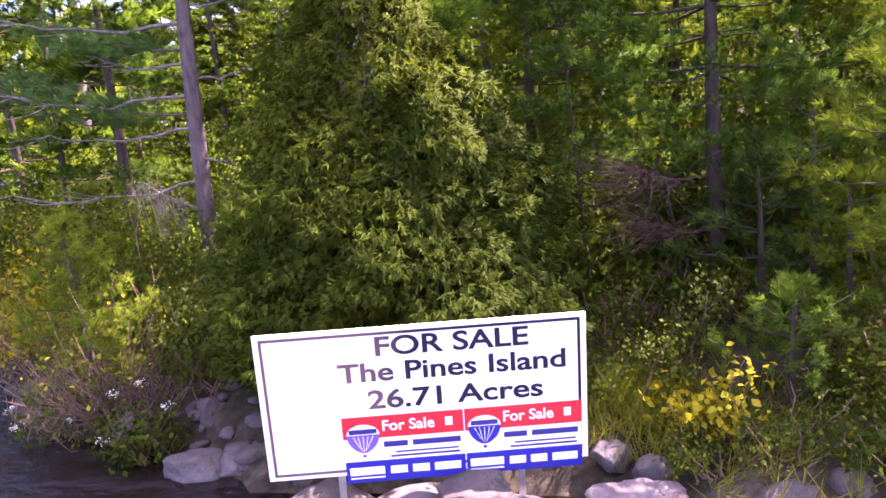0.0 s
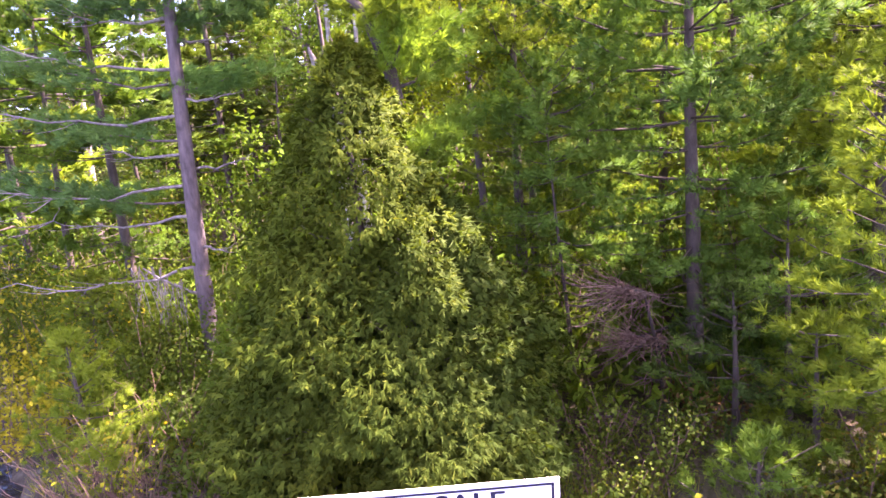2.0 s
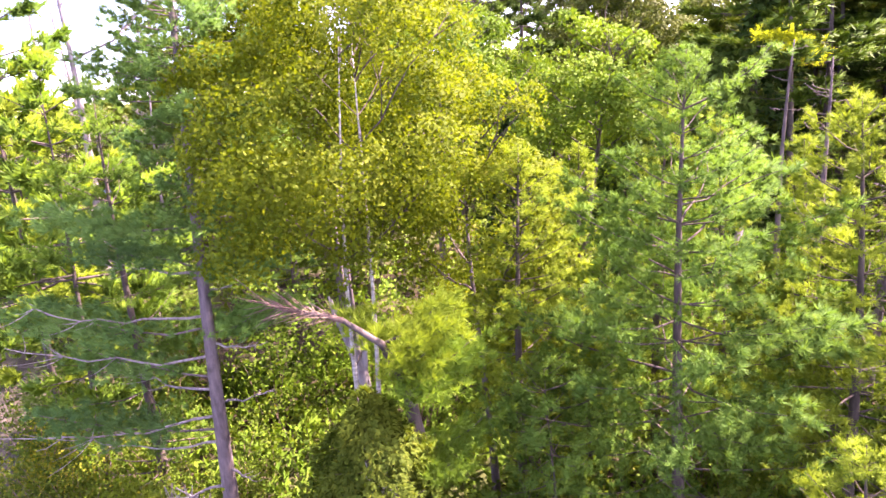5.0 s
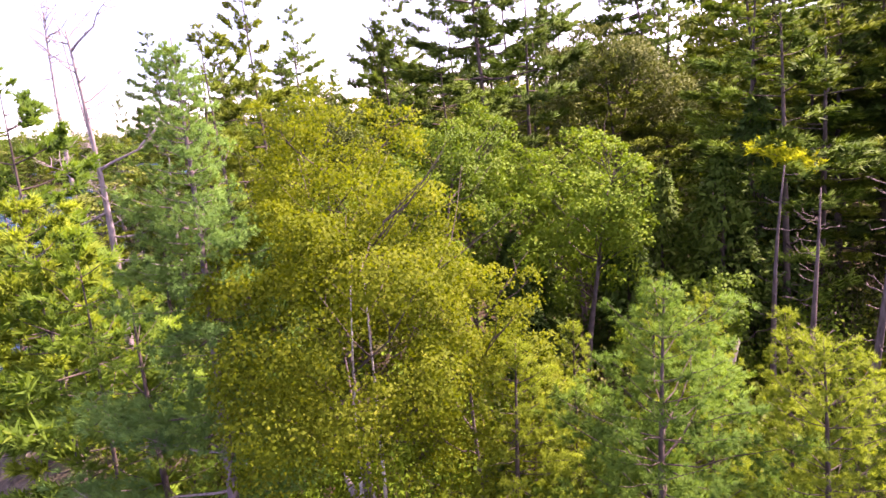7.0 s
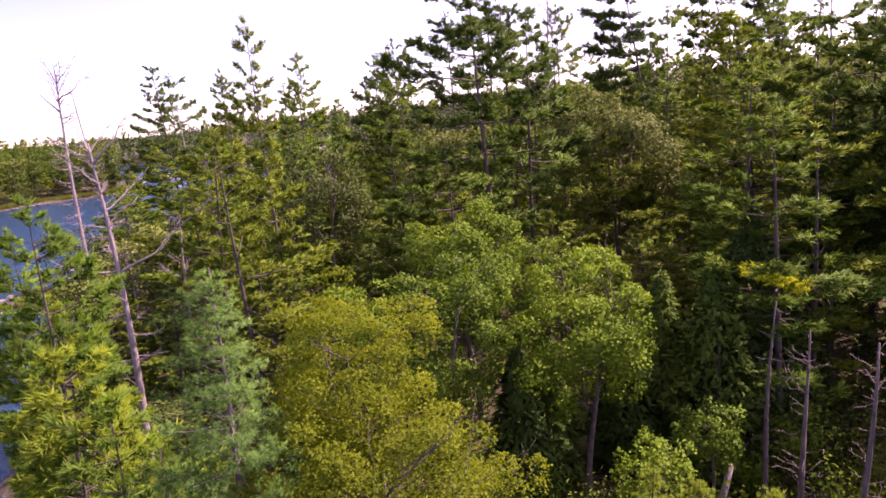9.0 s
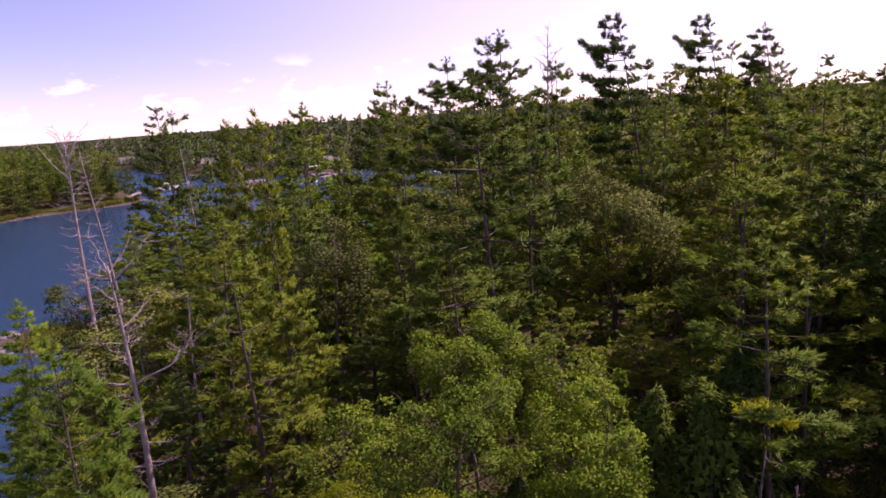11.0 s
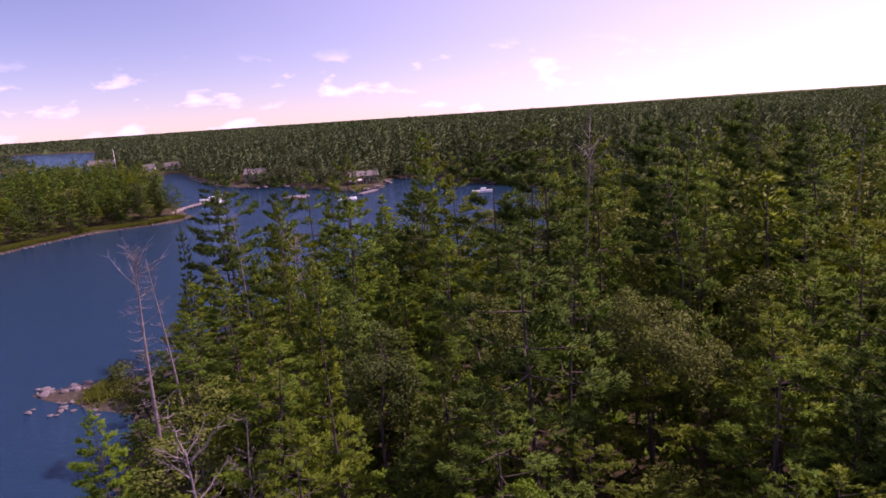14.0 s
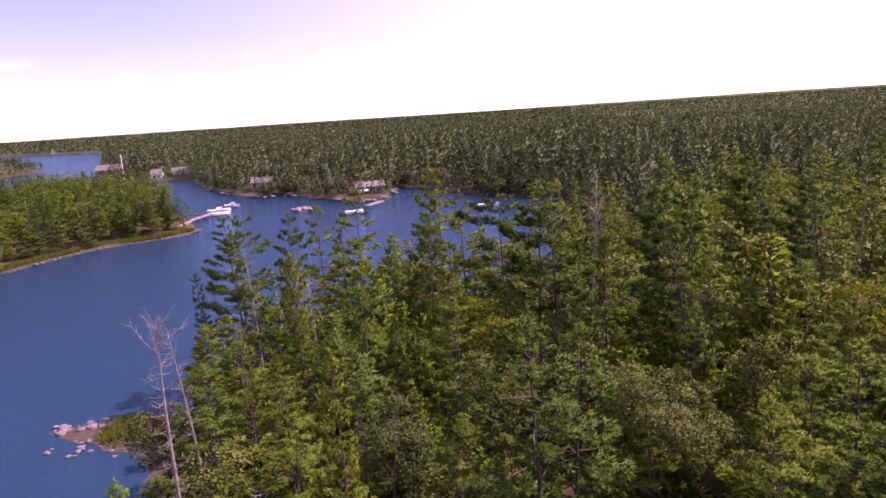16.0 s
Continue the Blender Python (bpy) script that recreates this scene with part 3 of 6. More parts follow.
def cedar_shape(seed, h, radius, n, length=0.13, width=0.05, low=0.02, belly=0.25, count=4):
    """A dense cone of drooping flat sprays."""
    rng = np.random.default_rng(seed)
    line = trunk_line(rng, h, (0, 0), 8)
    wood = [tube(line, (0.012 * h + 0.03) * (1 - np.linspace(0, 1, 8) * 0.92), 7)]
    for _ in range(int(h * 9)):
        zz = h * rng.uniform(0.04, 0.93)
        k = zz / h
        reach = radius * 0.8 * min(1, (1 - k) / (1 - belly)) ** 0.75
        p = limb(rng, on_line(line, zz), rng.uniform(0, 6.28), reach, rng.uniform(-0.1, 0.3), 0.05, 4)
        wood.append(tube(p, np.linspace(0.01, 0.003, 4), 3))
    k = low + (1 - low) * rng.random(n) ** 1.25
    az = rng.uniform(0, 2 * np.pi, n)
    prof = np.minimum(1, (1 - k) / (1 - belly)) ** 0.75 * np.minimum(1, 0.55 + k * 3)
    lumps = 1 + 0.2 * np.sin(az * 3 + k * 11 + seed) + 0.16 * np.sin(az * 7 - k * 23) + 0.12 * np.sin(k * 47 + az * 2)
    r = radius * prof * lumps * (0.55 + 0.45 * rng.random(n) ** 0.45)
    at = np.stack([np.cos(az) * r, np.sin(az) * r, k * h + 0.05 * np.sin(az * 5)], -1)
    out = np.stack([np.cos(az), np.sin(az), np.full(n, -0.75)], -1)
    way = unit(out + rng.normal(size=(n, 3)) * 0.35)
    tufts = rng.random(n) < 0.2
    way[tufts, 2] += 0.9
    return joined(wood), blades(rng, at, unit(way), count, length, width, 0.5)


def tree(name, label, category, shape, wood_mat, leaf_mat, group="", crown_label=""):
    wood, green = shape[:2]
    base = tagged(new(name), label, category, group)
    me = mesh_of("trunk", [wood] + list(shape[2:]), wood_mat, True)
    if len(shape) > 2:
        me.materials.append(BARK_DARK)
        which = np.zeros(len(me.polygons), np.int32)
        which[len(wood[1]):] = 1
        me.polygons.foreach_set("material_index", which)
    part("trunk", me, base)
    part("crown", mesh_of("crown", [green if len(green) > 2 else round_crown(*green, ball=len(shape) > 2)], leaf_mat), base, crown_label)
    return base


def stand(ob, x, y, turn=0.0, scale=1.0, sink=0.05, flat=1.0):
    ob.matrix_basis = pose(x, y, ground_at(x, y) - sink, 0, 0, turn) @ Matrix.Diagonal((scale * flat, scale * flat, scale, 1))
    return ob


def top(x, y, z):
    """The height of a tree whose tip is at z."""
    return z - ground_at(x, y) + 0.05


HEROES = []


def note(x, y):
    HEROES.append((x, y))


def near_pine(seed, x, y, z, radius, leaf_mat, label, detail=0, **kw):
    note(x, y)
    h = top(x, y, z)
    return stand(tree("pine_tree", label, "tree", pine_shape(seed, h, radius, detail=detail, **kw), BARK_DARK, leaf_mat, "white pines on the shore"), x, y)


# the tall bare-stemmed pine beside the water, with its dead limbs
x, y, z = -4.2, 9.35, 12.7
note(x, y)
rng = np.random.default_rng(5)
h = top(x, y, z)
shape = pine_shape(41, h, 1.4, full=0.95, clear=0.48, detail=0, lean=(-0.1, 0.1), gap=0.25, dead=0, r0=0.135, peak=0.8)
shore_pine = stand(tree("pine_tree", "tall white pine with a bare purplish trunk and blue-green crown", "tree", shape, BARK, PINE_BLUE, "white pines on the shore"), x, y)
for zz, az, ln, rise in ((1.75, 3.3, 2.6, 0.02), (2.5, 3.1, 2.3, 0.06), (2.95, 3.45, 2.9, 0.12), (3.4, 2.9, 1.9, 0.2), (3.95, 3.2, 3.1, 0.16), (4.6, 3.5, 2.2, 0.24),
                         (5.3, 3.0, 1.7, 0.2), (3.2, 0.2, 0.8, 0.1), (4.2, -0.3, 0.9, 0.0), (2.1, -0.5, 0.7, -0.1), (5.0, 0.6, 0.8, 0.1)):
    start = np.array([-0.1 * (zz / h) ** 1.2, 0.3 * (zz / h) ** 1.2, zz])
    p = limb(rng, start, az, ln, rise, 0.28, 9, 0.05)
    bits = [tube(p, np.linspace(0.026, 0.005, 9), 6)]
    for k in range(7):
        q = limb(rng, p[rng.integers(4, 9)], az + rng.choice((-1, 1)) * rng.uniform(0.4, 1.1), ln * rng.uniform(0.12, 0.3), rng.uniform(-0.4, 0.3), 0.1, 4)
        bits.append(tube(q, np.linspace(0.009, 0.003, 4), 4))
    part("dead_limb", mesh_of("dead_limb", bits, DEAD, True), shore_pine, "bare silvery dead limb")
for zz, az, ln in ((2.7, 3.3, 2.5), (3.6, 3.0, 2.2), (4.4, 3.4, 2.4), (5.4, 2.8, 1.8), (5.2, 0.3, 1.3), (4.3, 0.5, 1.2), (6.0, 3.5, 1.9), (6.3, 0.2, 1.4)):
    p = limb(rng, (-0.1, 0.1, zz), az, ln, 0.12, 0.12, 6)
    n = 190
    s = rng.uniform(0.3, 1, n)
    c = np.stack([np.interp(s, np.linspace(0, 1, 6), p[:, k]) for k in range(3)], -1) + rng.normal(size=(n, 3)) * (0.3, 0.3, 0.08)
    bough = part("bough", mesh_of("bough", [tube(p, np.linspace(0.02, 0.004, 6), 5)], BARK, True), shore_pine)
    part("foliage", mesh_of("foliage", [blades(rng, c, np.tile((math.cos(az), math.sin(az), 0.6), (n, 1)), 30, 0.16, 0.012, 0.65)], PINE_BLUE), bough)
# broken limb with hanging bare twigs at its foot
p = limb(rng, (0, 0, 1.3), 3.25, 0.85, 0.42, 0.1, 5, 0.03)
bits = [tube(p, np.linspace(0.03, 0.012, 5), 5)]
for k in range(40):
    a = p[rng.integers(1, 5)] + rng.normal(size=3) * (0.1, 0.1, 0.02)
    ln = rng.uniform(0.5, 1.25)
    q = a + np.stack([np.linspace(0, rng.normal() * 0.18, 5), np.linspace(0, rng.normal() * 0.1, 5), -ln * np.linspace(0, 1, 5) ** 1.1], -1)
    bits.append(tube(q, np.linspace(0.008, 0.003, 5), 3))
part("broken_limb", mesh_of("broken_limb", bits, DEAD), shore_pine, "broken limb with pale hanging twigs")

near_pine(7, 2.5, 7.75, 8.7, 2.25, PINE_SHORE, "bushy green white pine behind the shore rocks", clear=0.2, gap=0.34, lean=(0.1, 0.45), dead=6, peak=0.4)
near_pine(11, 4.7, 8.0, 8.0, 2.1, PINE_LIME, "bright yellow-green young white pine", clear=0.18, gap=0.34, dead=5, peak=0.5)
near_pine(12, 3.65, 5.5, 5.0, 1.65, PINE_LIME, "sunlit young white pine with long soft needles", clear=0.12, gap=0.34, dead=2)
near_pine(13, 2.2, 5.2, 1.5, 0.72, PINE_BRIGHT, "small bright green pine sapling by the rocks", clear=0.08, gap=0.22, dead=0)
near_pine(14, 6.4, 9.6, 6.4, 1.7, PINE_BRIGHT, "bright green young white pine in a thicket", clear=0.15, gap=0.42)
near_pine(15, 0.55, 9.4, 7.6, 1.45, PINE_LIME, "slender yellow-green pine among the birches", clear=0.1, gap=0.34, peak=0.5)
near_pine(16, 1.1, 8.3, 5.0, 1.3, PINE_SHORE, "low spreading green pine under taller trees", clear=0.4, gap=0.3, lean=(-0.3, -0.2), peak=0.4, r0=0.03)
near_pine(17, -8.1, 12.2, 9.6, 2.6, PINE_BRIGHT, "bright green white pine leaning over the shore", 1, clear=0.3, gap=0.75, dead=8, peak=0.3)
near_pine(18, -6.2, 11.0, 8.8, 2.0, PINE_BRIGHT, "green white pine with layered boughs", clear=0.25, gap=0.6, dead=8, peak=0.4)
near_pine(19, -12.0, 16.4, 13.6, 2.7, PINE_BRIGHT, "tall bright green white pine near the water", 1, clear=0.3, gap=0.8, peak=0.6)
near_pine(20, -4.75, 6.95, 2.3, 0.95, PINE_LIME, "pale green pine sapling beside the water", clear=0.1, gap=0.2, dead=0)
near_pine(21, -2.75, 6.95, 2.5, 0.7, PINE, "soft green pine sapling against the cedar", clear=0.1, gap=0.22, dead=0)
near_pine(22, 3.3, 7.1, 3.2, 1.35, PINE_SHORE, "dark green young pine in the shade", clear=0.15, gap=0.3, dead=2)
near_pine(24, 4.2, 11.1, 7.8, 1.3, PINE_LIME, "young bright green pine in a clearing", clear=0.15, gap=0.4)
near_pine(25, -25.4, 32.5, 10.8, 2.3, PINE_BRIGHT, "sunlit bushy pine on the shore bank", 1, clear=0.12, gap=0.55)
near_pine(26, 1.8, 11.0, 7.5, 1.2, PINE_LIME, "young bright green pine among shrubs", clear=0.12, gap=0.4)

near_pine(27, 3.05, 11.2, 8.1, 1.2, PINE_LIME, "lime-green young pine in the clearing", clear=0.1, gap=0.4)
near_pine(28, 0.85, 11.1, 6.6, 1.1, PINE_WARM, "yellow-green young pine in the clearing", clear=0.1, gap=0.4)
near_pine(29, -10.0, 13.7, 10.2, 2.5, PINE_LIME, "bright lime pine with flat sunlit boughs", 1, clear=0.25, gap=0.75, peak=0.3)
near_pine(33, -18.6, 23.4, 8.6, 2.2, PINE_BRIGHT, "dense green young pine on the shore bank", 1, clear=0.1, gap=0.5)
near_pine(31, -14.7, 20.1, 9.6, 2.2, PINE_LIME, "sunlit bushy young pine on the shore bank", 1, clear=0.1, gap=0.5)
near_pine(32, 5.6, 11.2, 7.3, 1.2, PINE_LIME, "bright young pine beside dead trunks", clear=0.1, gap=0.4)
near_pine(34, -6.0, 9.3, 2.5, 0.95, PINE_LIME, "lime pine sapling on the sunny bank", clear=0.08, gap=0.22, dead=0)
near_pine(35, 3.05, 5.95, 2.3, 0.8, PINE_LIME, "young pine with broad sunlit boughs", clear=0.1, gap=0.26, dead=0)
near_pine(30, 2.6, 6.75, 2.5, 1.1, PINE_DARK, "shaded young pine with drooping boughs", clear=0.1, gap=0.26, dead=0)

# unseen pines added east of the view, to shade the bank
for k, (x, y, z) in enumerate(((8.7, 8.2, 10.6), (9.8, 10.4, 12.0), (11.0, 7.4, 10.0), (8.5, 6.2, 8.2), (11.6, 12.4, 13.0), (13.4, 9.4, 12.0))):
    near_pine(80 + k, x, y, z, 2.3, PINE, "unseen green white pine added to shade the bank", 1, clear=0.18, gap=0.7)

# the crooked pine whose dead top points out sideways
x, y = -0.55, 7.5
note(x, y)
z0 = ground_at(x, y) - 0.05
crooked = tagged(new("pine_tree"), "crooked pine with dark trunk and a dead bristly top", "tree", "white pines on the shore")
crooked.matrix_basis = pose(x, y, z0)
line = np.array([(0, 0, 0), (-0.05, 0, 1.2), (-0.12, -0.03, 2.4), (-0.2, -0.05, 3.4), (-0.32, -0.1, 4.3), (-0.55, -0.25, 4.95), (-0.95, -0.4, 5.32)])
part("trunk", mesh_of("trunk", [tube(line, (0.14, 0.13, 0.12, 0.1, 0.075, 0.045, 0.03), 9)], BARK_DARK, True), crooked)
rng = np.random.default_rng(3)
p = np.array([(-0.95, -0.4, 5.32), (-1.2, -0.5, 5.44), (-1.5, -0.65, 5.55), (-1.7, -0.8, 5.7)])
bits = [tube(p, (0.035, 0.025, 0.016, 0.006), 6)]
for k in range(90):
    a = p[0] + (p[-1] - p[0]) * rng.uniform(0.05, 1)
    q = a + np.linspace(0, 1, 3)[:, None] * np.array([-rng.uniform(0.15, 0.4), rng.normal() * 0.12, rng.normal() * 0.13 + 0.03])
    bits.append(tube(q, (0.007, 0.005, 0.002), 3))
part("dead_top", mesh_of("dead_top", bits, TWIG), crooked, "pale dead top bristling with bare twigs")
for a, az, ln in ((4.4, 0.2, 0.9), (4.7, 1.0, 0.9), (4.8, -0.5, 0.95), (4.1, 0.6, 1.0), (3.4, 0.1, 0.8), (3.2, -1.0, 0.7), (4.9, 2.4, 0.6), (4.3, -1.2, 0.7), (4.95, 0.3, 0.8), (4.6, -1.0, 0.8)):
    p = limb(rng, on_line(line, a), az, ln, 0.3, 0, 5)
    n = 80
    s = rng.uniform(0.2, 1, n)
    c = np.stack([np.interp(s, np.linspace(0, 1, 5), p[:, k]) for k in range(3)], -1) + rng.normal(size=(n, 3)) * (0.15, 0.15, 0.07)
    bough = part("bough", mesh_of("bough", [tube(p, np.linspace(0.022, 0.005, 5), 5)], BARK_DARK, True), crooked)
    part("foliage", mesh_of("foliage", [blades(rng, c, np.tile((math.cos(az), math.sin(az), 0.7), (n, 1)), 34, 0.15, 0.012, 0.65)], PINE_LIME if a > 4.5 else PINE_BRIGHT), bough)
for a, az in ((2.9, -1.9), (2.75, -1.2), (2.8, -2.6)):
    bits = []
    for k in range(16):
        q = limb(rng, on_line(line, a + rng.normal() * 0.05), az + rng.normal() * 0.5, rng.uniform(0.3, 0.7), rng.normal() * 0.3 - 0.1, 0.2, 4)
        bits.append(tube(q, (0.01, 0.008, 0.005, 0.002), 3))
    part("dead_spray", mesh_of("dead_spray", bits, DEAD), crooked, "spray of grey dead twigs")
# pale broken stub beside it
x, y = -1.95, 9.6
stub = tagged(new("dead_tree"), "pale broken tree stub with peeling bark", "dead tree")
note(x, y)
stub.matrix_basis = pose(x, y, ground_at(x, y) - 0.05)
part("trunk", mesh_of("trunk", [tube([(0.5, -.2, 0), (0.3, -.1, 2), (0.05, 0, 3.6), (-0.25, 0, 4.5), (-0.34, 0.02, 4.75)], (0.12, 0.11, 0.09, 0.06, 0.015), 8), tube([(0.1, 0, 3.4), (0.16, -0.02, 4.0), (0.13, 0, 4.5)], (0.06, 0.045, 0.015), 6)], DEAD, True), stub)

# cedars
for seed, x, y, z, r, n, lab in ((2, -0.35, 6.55, 3.6, 1.05, 11000, "dense dark green white cedar behind the sign"),
                                 (3, -1.25, 6.75, 5.2, 1.3, 15500, "tall conical white cedar with yellowed sprays"),
                                 (14, -0.75, 6.2, 3.5, 1.15, 12000, "dense olive-green white cedar with drooping sprays"),
                                 (4, -1.75, 6.1, 3.3, 0.95, 8500, "low white cedar with drooping sprays"),
                                 (6, -2.2, 6.6, 2.4, 0.7, 4200, "low dark white cedar in the shade")):
    note(x, y)
    stand(tree("cedar_tree", lab, "tree", cedar_shape(seed, top(x, y, z), r, n, 0.085, 0.022, belly=0.42, count=9), BARK_DARK, CEDAR, "white cedars behind the sign"), x, y)
# canopy shade on these cedars is put into their darker foliage colour
for seed, x, y, z, r in ((5, 7.4, 20.5, 9.4, 1.7), (8, 8.9, 21.5, 11, 1.8), (9, 4.6, 21.2, 7.6, 1.2), (10, 0.9, 18.6, 7.6, 1.1), (21, 1.8, 20.6, 7.2, 1.1), (22, 6.2, 22.8, 8.6, 1.4)):
    note(x, y)
    stand(tree("cedar_tree", "dark green white cedar coloured as in deep shade", "tree", cedar_shape(seed, top(x, y, z), r, 2600, 0.24, 0.1, count=4), BARK_DARK, PINE_DARK, "white cedars in the woods"), x, y)

# birches
for seed, x, y, z, r, low, n, stems in ((31, -1.75, 8.9, 10.6, 2.55, 4.9, 50000, 2), (32, -2.4, 11.6, 12.2, 1.85, 6.5, 21000, 2), (33, 0.1, 10.6, 8.8, 1.7, 2.4, 19000, 1)):
    note(x, y)
    stand(tree("birch_tree", "birch with white bark and yellowing leaves", "tree", broadleaf_shape(seed, top(x, y, z), r, low, n, 0.066, stems=stems, clumps=90, r0=0.085, flat=0.72), BIRCH_BARK if seed == 31 else BARK, BIRCH, "yellowing birches"), x, y)

# oaks
for seed, x, y, z, r, low, n, size, leaf, lab in (
        (51, 2.9, 18.9, 10.4, 2.4, 3.6, 8500, 0.15, OAK, "oak with crooked grey trunk and green leaves"),
        (52, -1.1, 19.2, 11.0, 2.5, 2.8, 10000, 0.15, OAK, "green oak with a rounded leafy crown"),
        (53, 5.9, 16.4, 7.0, 1.0, 3.0, 1500, 0.13, OAK, "small leafy oak leaning over a fallen log"),
        (54, -0.6, 23.6, 11.2, 2.4, 5.0, 8000, 0.16, OAK, "green oak with spreading crown"),
        (55, 4.1, 15.2, 6.7, 1.1, 2.5, 1500, 0.12, OAK, "small green oak in the clearing"),
        (56, 7.6, 38.4, 15.0, 4.4, 4.0, 15000, 0.22, OAK_GREY, "large round grey-green oak crown"),
        (57, -9.6, 38.6, 13.4, 2.9, 4.0, 4200, 0.22, OAK_GREY, "grey-green oak among pines"),
        (58, -2.9, 43.4, 14.6, 3.0, 4.0, 4200, 0.22, OAK_GREY, "grey-green oak among tall pines"),
        (59, 12.5, 37.5, 11.8, 2.8, 3.0, 3800, 0.22, OAK_GREY, "grey-green oak under tall pines"),
        (60, 3.6, 24.6, 10.2, 2.2, 3.0, 3600, 0.17, OAK, "green oak in the shaded woods"),
        (61, -4.6, 20.2, 9.6, 2.2, 3.0, 3800, 0.16, OAK, "green oak on the bank"),
        (62, 25.0, 50.0, 16.5, 3.6, 5.0, 4600, 0.25, BIRCH, "yellow-green birch among tall pines")):
    note(x, y)
    stand(tree("oak_tree" if leaf is not BIRCH else "birch_tree", lab, "tree", broadleaf_shape(seed, top(x, y, z), r, low, int(n * 1.4), size * 0.85, crook=0.06, clumps=46, flat=0.8), BARK, leaf, "broadleaf trees"), x, y)


# tall pines of the island, seen as single trees, and unseen ones added for shade
TALL = ((-9.75, 29.9, 20.0, 1.7, 0.0), (-8.9, 22.9, 15.0, 2.2, 0.0), (0.4, 32.6, 20.8, 3.0, 0.0), (2.4, 34.4, 19.6, 2.3, 0.0), (-1.1, 27.9, 13.6, 2.3, 0.3),
        (-3.7, 30.4, 15.6, 1.9, 0.0), (-3.7, 34.6, 14.2, 2.0, 0.0), (-8.4, 24.6, 10.2, 2.3, 0.0), (-14.6, 33.2, 14.8, 2.5, 0.0), (-16.3, 35.0, 12.8, 2.6, 0.0),
        (-20.9, 53.6, 20.0, 1.7, 0.0), (-22.4, 57.4, 19.5, 1.8, 0.2), (-23.9, 86, 21.8, 2.6, 0.2), (-24.2, 79, 19.8, 2.2, 0.2), (-10.4, 64, 20.8, 2.0, 0.3),
        (6.5, 58, 22.6, 2.4, 0.3), (7.4, 72.5, 23.6, 3.0, 0.3), (2.2, 55.6, 25.3, 2.6, 0.3), (0.6, 57.5, 25.0, 2.4, 0.3), (-3.0, 69, 24.6, 2.6, 0.4),
        (-8.9, 82.7, 21.5, 2.4, 0.3), (13.2, 50.5, 20.8, 2.2, 0.3), (10.3, 48.2, 25.2, 2.0, 0.8), (22.8, 64, 23.5, 2.2, 0.4), (20.6, 61.2, 26.1, 2.1, 0.8),
        (23.7, 57.8, 24.4, 2.1, 0.6), (30, 71, 23.6, 2.5, 0.3), (41, 85, 19, 2.5, 0.2), (18.5, 38.9, 19.4, 2.4, 0.0), (12.1, 29.6, 17.6, 2.6, 0.0),
        (10.5, 26.8, 15.8, 2.6, 0.0), (13.4, 27.4, 13.2, 2.5, 0.0), (10.9, 75.4, 20, 2.5, 0.2), (-37.4, 66.6, 16.2, 1.3, 0.0), 
        (-34.4, 71.0, 21.4, 2.5, 0.2), (-14.2, 50.8, 20.2, 2.1, 0.3), (-6.9, 53.4, 20.8, 2.0, 0.3), (-16.0, 99, 24, 2.4, 0.3), (-31.5, 80, 20, 2.0, 0.2),
        (-30, 88, 20.0, 2.2, 0.2), (-12.8, 89, 23.8, 2.5, 0.4),
        # third to tenth here stand out of view, added to cast shade
        (11.2, 22.2, 13.5, 2.4, 0.0), (13.0, 24.6, 15.0, 2.4, 0.0), (16.2, 23.4, 17.5, 2.8, 0.0), (15.6, 26.6, 17.5, 2.6, 0.0), (18.2, 24.8, 18.0, 2.8, 0.0), (16.8, 29.0, 18.5, 2.6, 0.0), (14.8, 19.4, 15.5, 2.2, 0.0), (17.5, 21.5, 17.0, 2.3, 0.0), (19.5, 27.0, 18.5, 2.4, 0.0), (22.5, 30.5, 19.5, 2.4, 0.0), (9.2, 19.9, 14.5, 2.2, 0.0), (15.2, 24.5, 18.0, 2.6, 0.0), (16.5, 31.5, 19.5, 2.6, 0.0), (21.5, 35.5, 20.0, 2.6, 0.0), (26.5, 44.0, 20.5, 2.6, 0.0),
        (14.0, 33.0, 18.5, 2.4, 0.0), (19.0, 45.0, 20.0, 2.4, 0.0), (-12.3, 41.5, 15.5, 2.1, 0.0), (-6.0, 47.0, 17.5, 2.3, 0.2), (3.4, 47.0, 17.0, 2.3, 0.0),
        (-19.0, 43.5, 14.2, 2.2, 0.0), (-24.5, 49.5, 13.6, 2.2, 0.0), (-28.5, 56.5, 14.2, 2.3, 0.0), (34, 60, 20.5, 2.5, 0.2), (31, 52, 19.8, 2.4, 0.0),
        (-21.4, 34.0, 8.6, 1.9, 0.0), (-23.4, 41.0, 11.6, 2.0, 0.0), (-26.2, 45.5, 11.2, 2.1, 0.0), (-18.4, 29.0, 8.0, 1.9, 0.0), (-28.6, 50.0, 11.4, 2.1, 0.0), (-33.2, 58.5, 12.0, 2.2, 0.0))
near_pine(36, -32.8, 67.0, 22.2, 4.4, PINE_DARK, "tall layered white pine standing above the channel", 1, clear=0.3, gap=1.05, peak=0.95, dead=12)
PROTO, RAW = {}, {}
random.seed(4)
rng = np.random.default_rng(77)


